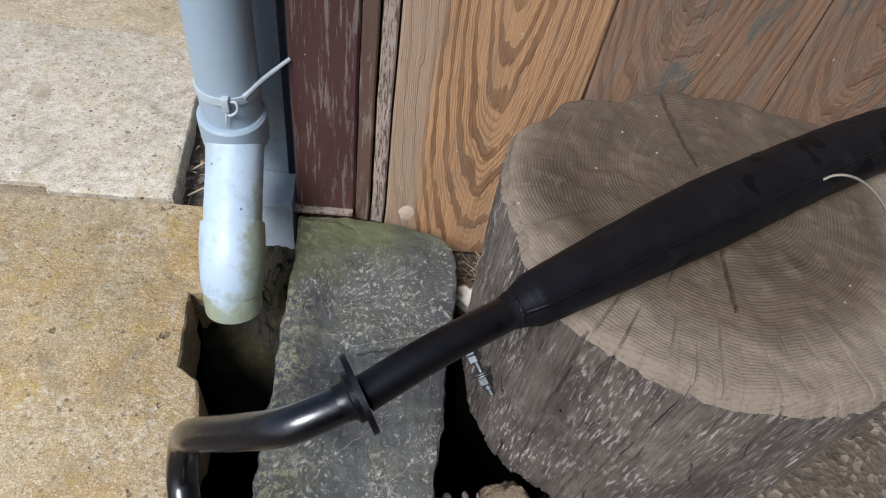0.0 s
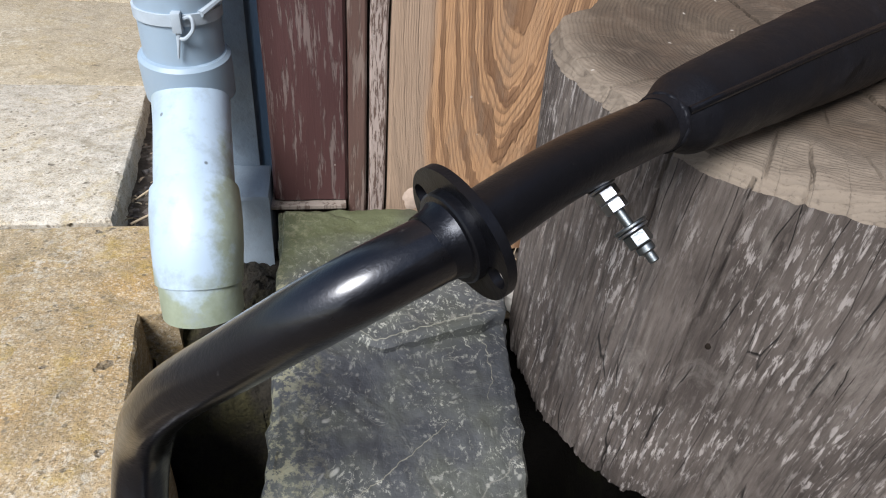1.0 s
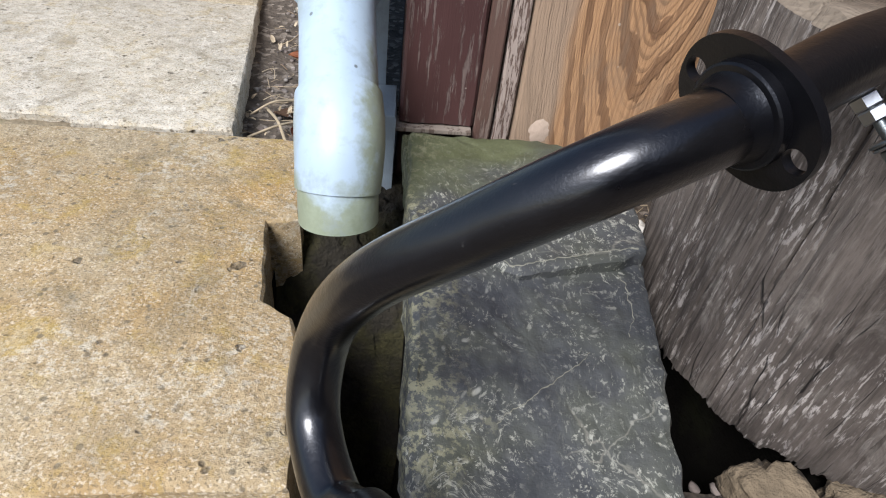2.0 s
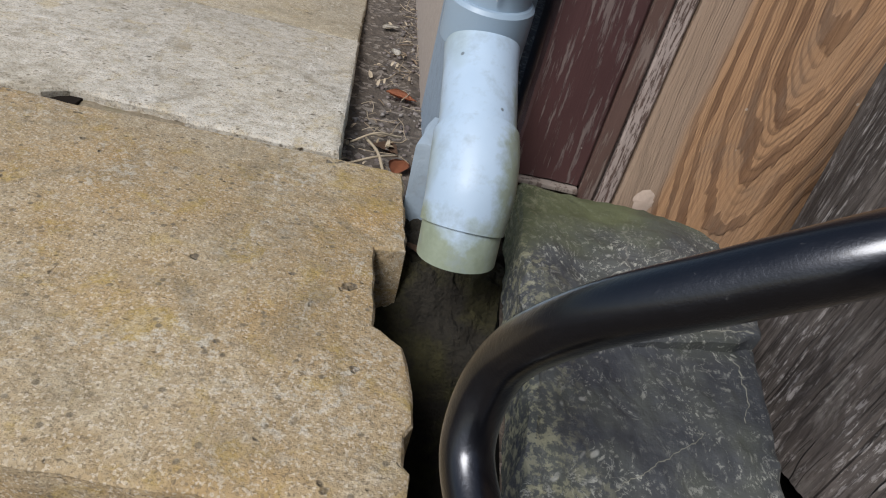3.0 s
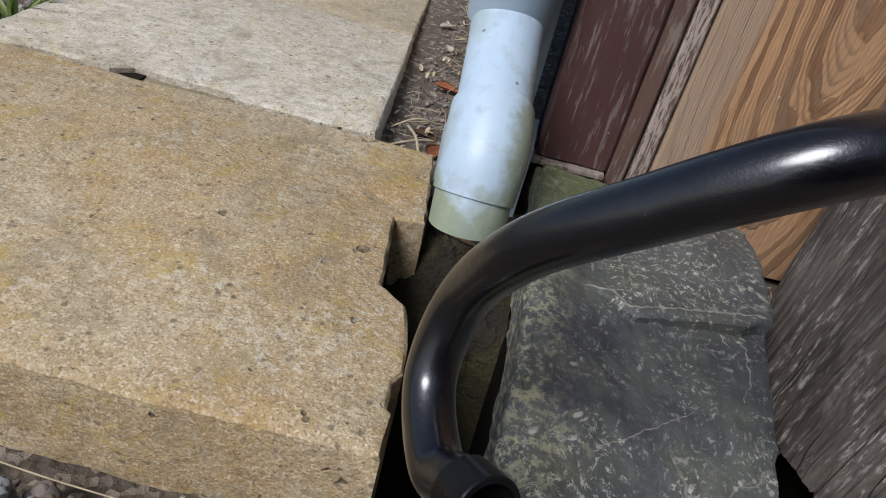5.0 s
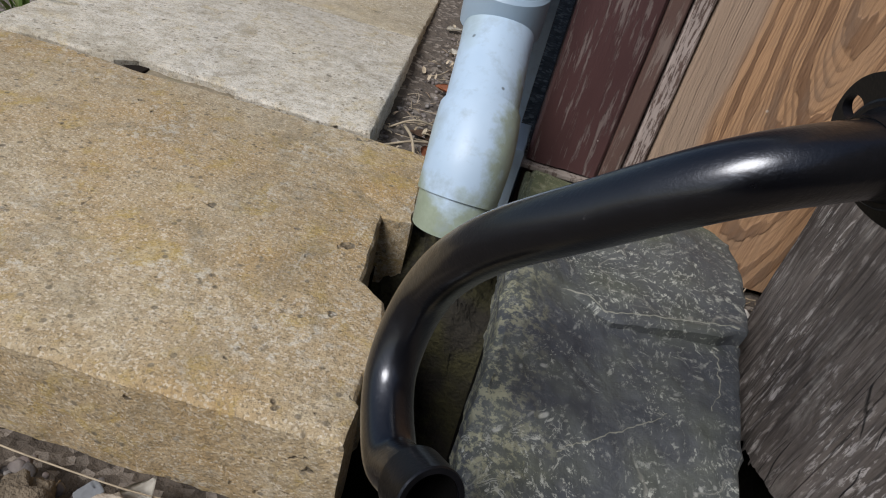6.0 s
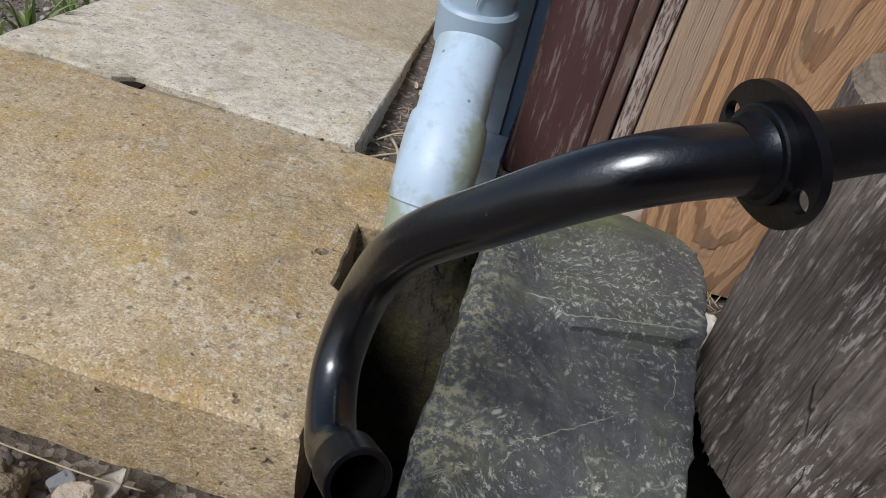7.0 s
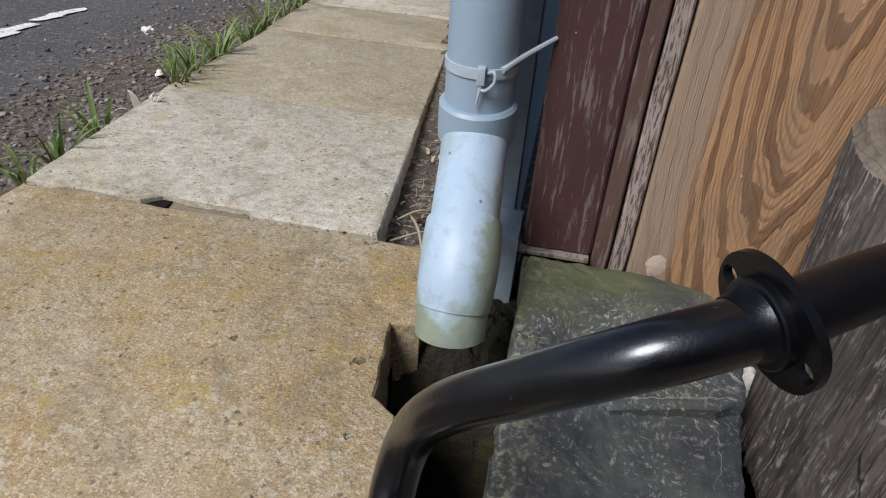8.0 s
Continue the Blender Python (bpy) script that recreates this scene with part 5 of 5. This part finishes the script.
along(0.0384, 0.0455, 0.0064, 6, M_STEEL, "nut", "bright zinc nut", 0.0007)
along(0.0455, 0.0500, 0.0045, 20, M_STEEL, "lock_collar", "nut collar", 0.0008)

# ---------- loose stones, litter and weeds ----------
def loose_stone(at, size, seed, material, label, squash=0.6, name="stone", category="stone"):
    bm = bmesh.new()
    stone(bm, (0, 0, 0), size, seed, squash, 4, 0.6)
    for v in bm.verts:
        v.co *= 1 + 0.06 * noise.noise(v.co * (5.0 / size)) + 0.04 * noise.noise(v.co * (12.0 / size))
    lowest = min(v.co.z for v in bm.verts)
    bmesh.ops.translate(bm, vec=Vector((at[0], at[1], at[2] - lowest)), verts=bm.verts)
    ob = part(name, bm, material, smooth="all")
    return tagged(ob, label, category)


G = ground_height
loose_stone((0.128, 0.540, -0.066), 0.030, 4, M_STONE, "brown stone between the flagstone and the stump", 0.55)
loose_stone((0.122, 0.530, -0.042), 0.021, 3, M_CHALK, "white mortar chip between the flagstone and the stump", 1.0, "mortar_chip", "rubble")
loose_stone((0.162, 0.256, -0.070), 0.038, 5, M_STONE, "brown stone at the foot of the stump", 0.6)
loose_stone((0.222, 0.250, -0.070), 0.034, 6, M_STONE, "mossy brown stone at the foot of the stump", 0.6)
loose_stone((0.285, 0.236, -0.070), 0.030, 7, M_STONE_PALE, "pale buff stone at the foot of the stump", 0.6)
loose_stone((-0.157, 0.197, -0.008), 0.0095, 8, M_CHALK, "small white lump on the concrete lip", 0.5, "mortar_chip", "rubble")
loose_stone((-0.390, 0.178, G(-0.39, 0.178)), 0.012, 9, M_STONE_GREY, "blue-grey stone in front of the slab", 0.8)
loose_stone((-0.352, 0.165, G(-0.352, 0.165)), 0.024, 10, M_STONE, "brown mossy stone in front of the slab", 0.7)
loose_stone((-0.302, 0.176, G(-0.302, 0.176)), 0.015, 12, M_STONE_PALE, "pale buff stone in front of the slab", 0.8)
loose_stone((-0.285, 0.160, G(-0.285, 0.160)), 0.019, 13, M_STONE_PALE, "pale buff stone in front of the slab", 0.6)
loose_stone((-0.318, 0.186, G(-0.318, 0.186)), 0.009, 14, M_STONE_GREY, "small grey pebble in front of the slab", 0.7)
loose_stone((-1.02, 1.33, G(-1.02, 1.33)), 0.016, 15, M_CHALK, "white stone chip on the road edge", 0.6)
loose_stone((-1.31, 1.72, G(-1.31, 1.72)), 0.02, 16, M_CHALK, "white stone chip on the road", 0.6)

rng = random.Random(7)


def scatter(name, n, place, size, material, label, category, squash=0.65):
    bm = bmesh.new()
    for k in range(n):
        x, y = place()
        s = rng.uniform(*size)
        stone(bm, (x, y, G(x, y) + s * 0.2), s, rng.randrange(9999), squash, 2 if n < 1000 else 1, 0.5)
    ob = part(name, bm, material, smooth="all" if n < 1000 else False)
    return tagged(ob, label, category, kind="stuff")


scatter("gravel", 3600, lambda: (lambda y: (left_edge(y) - abs(rng.gauss(0.05, 0.21)) - 0.015, y))(rng.uniform(0.35, 3.0)), (0.0025, 0.009), M_GRAVEL, "loose grey-brown gravel along the road edge", "gravel")
scatter("grit", 420, lambda: (rng.uniform(-0.31, -0.21), rng.uniform(0.66, 1.5)), (0.0015, 0.005), M_GRAVEL, "grit and pebbles in the soil strip", "gravel")
scatter("rubble", 520, lambda: (rng.uniform(-0.8, -0.19), rng.uniform(0.09, 0.212)), (0.002, 0.007), M_GRAVEL, "grit and small rubble in front of the slab", "gravel")
scatter("grit", 260, lambda: (rng.uniform(0.085, 0.30), rng.choice((rng.uniform(0.10, 0.28), rng.uniform(0.53, 0.6)))), (0.002, 0.006), M_GRAVEL, "grit between the flagstone and the stump", "gravel")


def straw(name, n, place, length, material, label, lift=0.006):
    bm = bmesh.new()
    for k in range(n):
        x, y = place()
        a, l = rng.uniform(0, 6.28), rng.uniform(*length)
        z = G(x, y) + lift
        p, q = (x, y, z + rng.uniform(0, lift)), (x + l * math.cos(a), y + l * math.sin(a), z + rng.uniform(0, lift * 2))
        if PIT[0] - 0.005 < q[0] < PIT[1] and PIT[2] < q[1] < PIT[3]:
            continue
        w = rng.uniform(0.0004, 0.0008)
        tube(bm, spline([p, ((p[0] + q[0]) / 2 + rng.uniform(-0.004, 0.004), (p[1] + q[1]) / 2 + rng.uniform(-0.004, 0.004), z + lift * 0.8), q], 3), w, 5)
    ob = part(name, bm, material, smooth="all")
    return tagged(ob, label, "litter", kind="stuff")


straw("dry_stalks", 70, lambda: (rng.uniform(-0.30, -0.235), rng.uniform(0.68, 1.5)), (0.012, 0.05), M_STRAW, "dry stalks and twigs in the soil strip")
straw("dry_stalks", 80, lambda: (rng.uniform(-0.75, -0.22), rng.uniform(0.10, 0.180)), (0.012, 0.04), M_STRAW, "dry stalks in front of the slab", 0.003)
straw("dry_stalks", 60, lambda: (rng.uniform(0.10, 0.17), rng.uniform(0.55, 0.615)), (0.01, 0.035), M_STRAW, "dry plant litter under the boards")


bm = bmesh.new()
for k in range(80):
    x, y = rng.uniform(-0.32, -0.235), rng.uniform(0.67, 1.6)
    l, a = rng.uniform(0.005, 0.017), rng.uniform(0, 6.28)
    z = G(x, y) + 0.006
    blade(bm, (x, y, z), (x + l * math.cos(a), y + l * math.sin(a), z + rng.uniform(0.0, 0.006)), (0, 0, 0.003), l * rng.uniform(0.10, 0.24), rng, 4)
tagged(part("leaf_litter", bm, M_STRAW, smooth="all"), "pale chips of dry leaf litter in the soil strip", "litter", kind="stuff")


def long_stalk(pts, r, label):
    bm = bmesh.new()
    tube(bm, spline(pts, 6), r, 6)
    return tagged(part("dry_stalk", bm, M_STRAW, smooth="all"), label, "stalk")


zf = G(-0.4, 0.18)
long_stalk([(-0.48, 0.206, zf + 0.018), (-0.40, 0.192, zf + 0.022), (-0.31, 0.192, zf + 0.017), (-0.27, 0.20, zf + 0.006)], 0.0006, "long pale straw lying along the slab")
long_stalk([(-0.292, 0.70, -0.045), (-0.262, 0.724, -0.042), (-0.238, 0.752, -0.05)], 0.0016, "pale dry twig in the soil strip")
long_stalk([(-0.282, 0.775, -0.048), (-0.262, 0.735, -0.042), (-0.248, 0.70, -0.05)], 0.0020, "grey dry twig in the soil strip")
long_stalk([(-0.300, 0.76, -0.05), (-0.270, 0.772, -0.036), (-0.240, 0.80, -0.05)], 0.0014, "pale dry twig in the soil strip")


def leaf(at, length, width, turn, curl, material, label):
    bm = bmesh.new()
    n, m = 14, 6
    rows = []
    for i in range(n + 1):
        t = i / n
        w = width * math.sin(math.pi * t ** 0.8) * (1 - 0.25 * t) + 0.0006
        rows.append([bm.verts.new((length * (t - 0.5), w * s, curl * (2 * t - 1) ** 2 * length * 0.5 + abs(s) * w * 0.7 + 0.001 * fbm(t * 6, s * 2))) for s in (k * 2 / m - 1 for k in range(m + 1))])
    for r0, r1 in zip(rows, rows[1:]):
        for i in range(m):
            bm.faces.new((r0[i], r0[i + 1], r1[i + 1], r1[i]))
    low = min(v.co.z for v in bm.verts)
    bmesh.ops.solidify(bm, geom=bm.faces[:], thickness=0.0005)
    bmesh.ops.transform(bm, matrix=pose(at[0], at[1], at[2] - low, 0, 0, turn), verts=bm.verts)
    return tagged(part("dead_leaf", bm, material, smooth="all"), label, "leaf")


leaf((-0.292, 0.192, G(-0.292, 0.192) + 0.008), 0.034, 0.011, 80, 0.25, M_DRY, "bleached curled leaf in front of the slab")
leaf((-0.256, 0.955, -0.066), 0.050, 0.012, -12, 0.12, M_LEAF, "rust-orange curled dead leaf on the soil")
leaf((-0.232, 0.735, -0.058), 0.042, 0.014, 75, 0.1, M_LEAF, "rust-brown dead leaf beside the downpipe shoe")
leaf((-0.258, 0.78, -0.062), 0.040, 0.013, 160, 0.08, M_LEAF_BROWN, "brown dead leaf on the soil")
leaf((-0.178, 0.543, -0.040), 0.068, 0.006, -24, 0.16, M_LEAF_BROWN, "long brown dead leaf under the downpipe mouth")
leaf((-0.315, 1.30, -0.085), 0.04, 0.011, 40, 0.1, M_DRY, "bleached dead leaf on the soil")
leaf((-0.290, 1.16, -0.078), 0.036, 0.010, 110, 0.1, M_DRY, "bleached dead leaf on the soil")


def tuft(at, n, height, spread, seed, material, label, category="grass", fat=1.0):
    r = random.Random(seed)
    bm = bmesh.new()
    for k in range(n):
        a, h = r.uniform(0, 6.28), height * r.uniform(0.45, 1.0)
        d = spread * r.uniform(0.2, 1.0)
        b = (at[0] + r.uniform(-0.012, 0.012), at[1] + r.uniform(-0.012, 0.012), at[2] - 0.004)
        blade(bm, b, (b[0] + d * math.cos(a), b[1] + d * math.sin(a), b[2] + h * r.uniform(0.5, 1.0)), (0, 0, h * r.uniform(0.2, 0.7)), r.uniform(0.0016, 0.0046) * fat, r)
    return tagged(part("grass_tuft" if category == "grass" else "dry_plant", bm, material, smooth="all"), label, category, "weeds along the kerb")


rng = random.Random(12)
for k, (y, h, n) in enumerate([(0.70, 0.075, 14), (0.78, 0.10, 22), (0.90, 0.085, 16), (1.02, 0.06, 10), (1.16, 0.10, 26), (1.27, 0.12, 34), (1.40, 0.11, 34), (1.50, 0.09, 26), (1.66, 0.10, 26), (1.80, 0.12, 34), (2.0, 0.11, 30), (2.2, 0.12, 34), (2.45, 0.12, 34), (2.7, 0.12, 34)]):
    x = left_edge(y) - rng.uniform(0.015, 0.06)
    tuft((x, y, G(x, y)), n, h * 1.15, h * 1.05, 200 + k, M_GRASS, "green grass tuft at the edge of the paving")
x = left_edge(1.0) - 0.012
tuft((x, 1.0, G(x, 1.0)), 26, 0.065, 0.05, 400, M_DRY, "bleached dry leaves at the edge of the paving", "dry plant", 1.1)
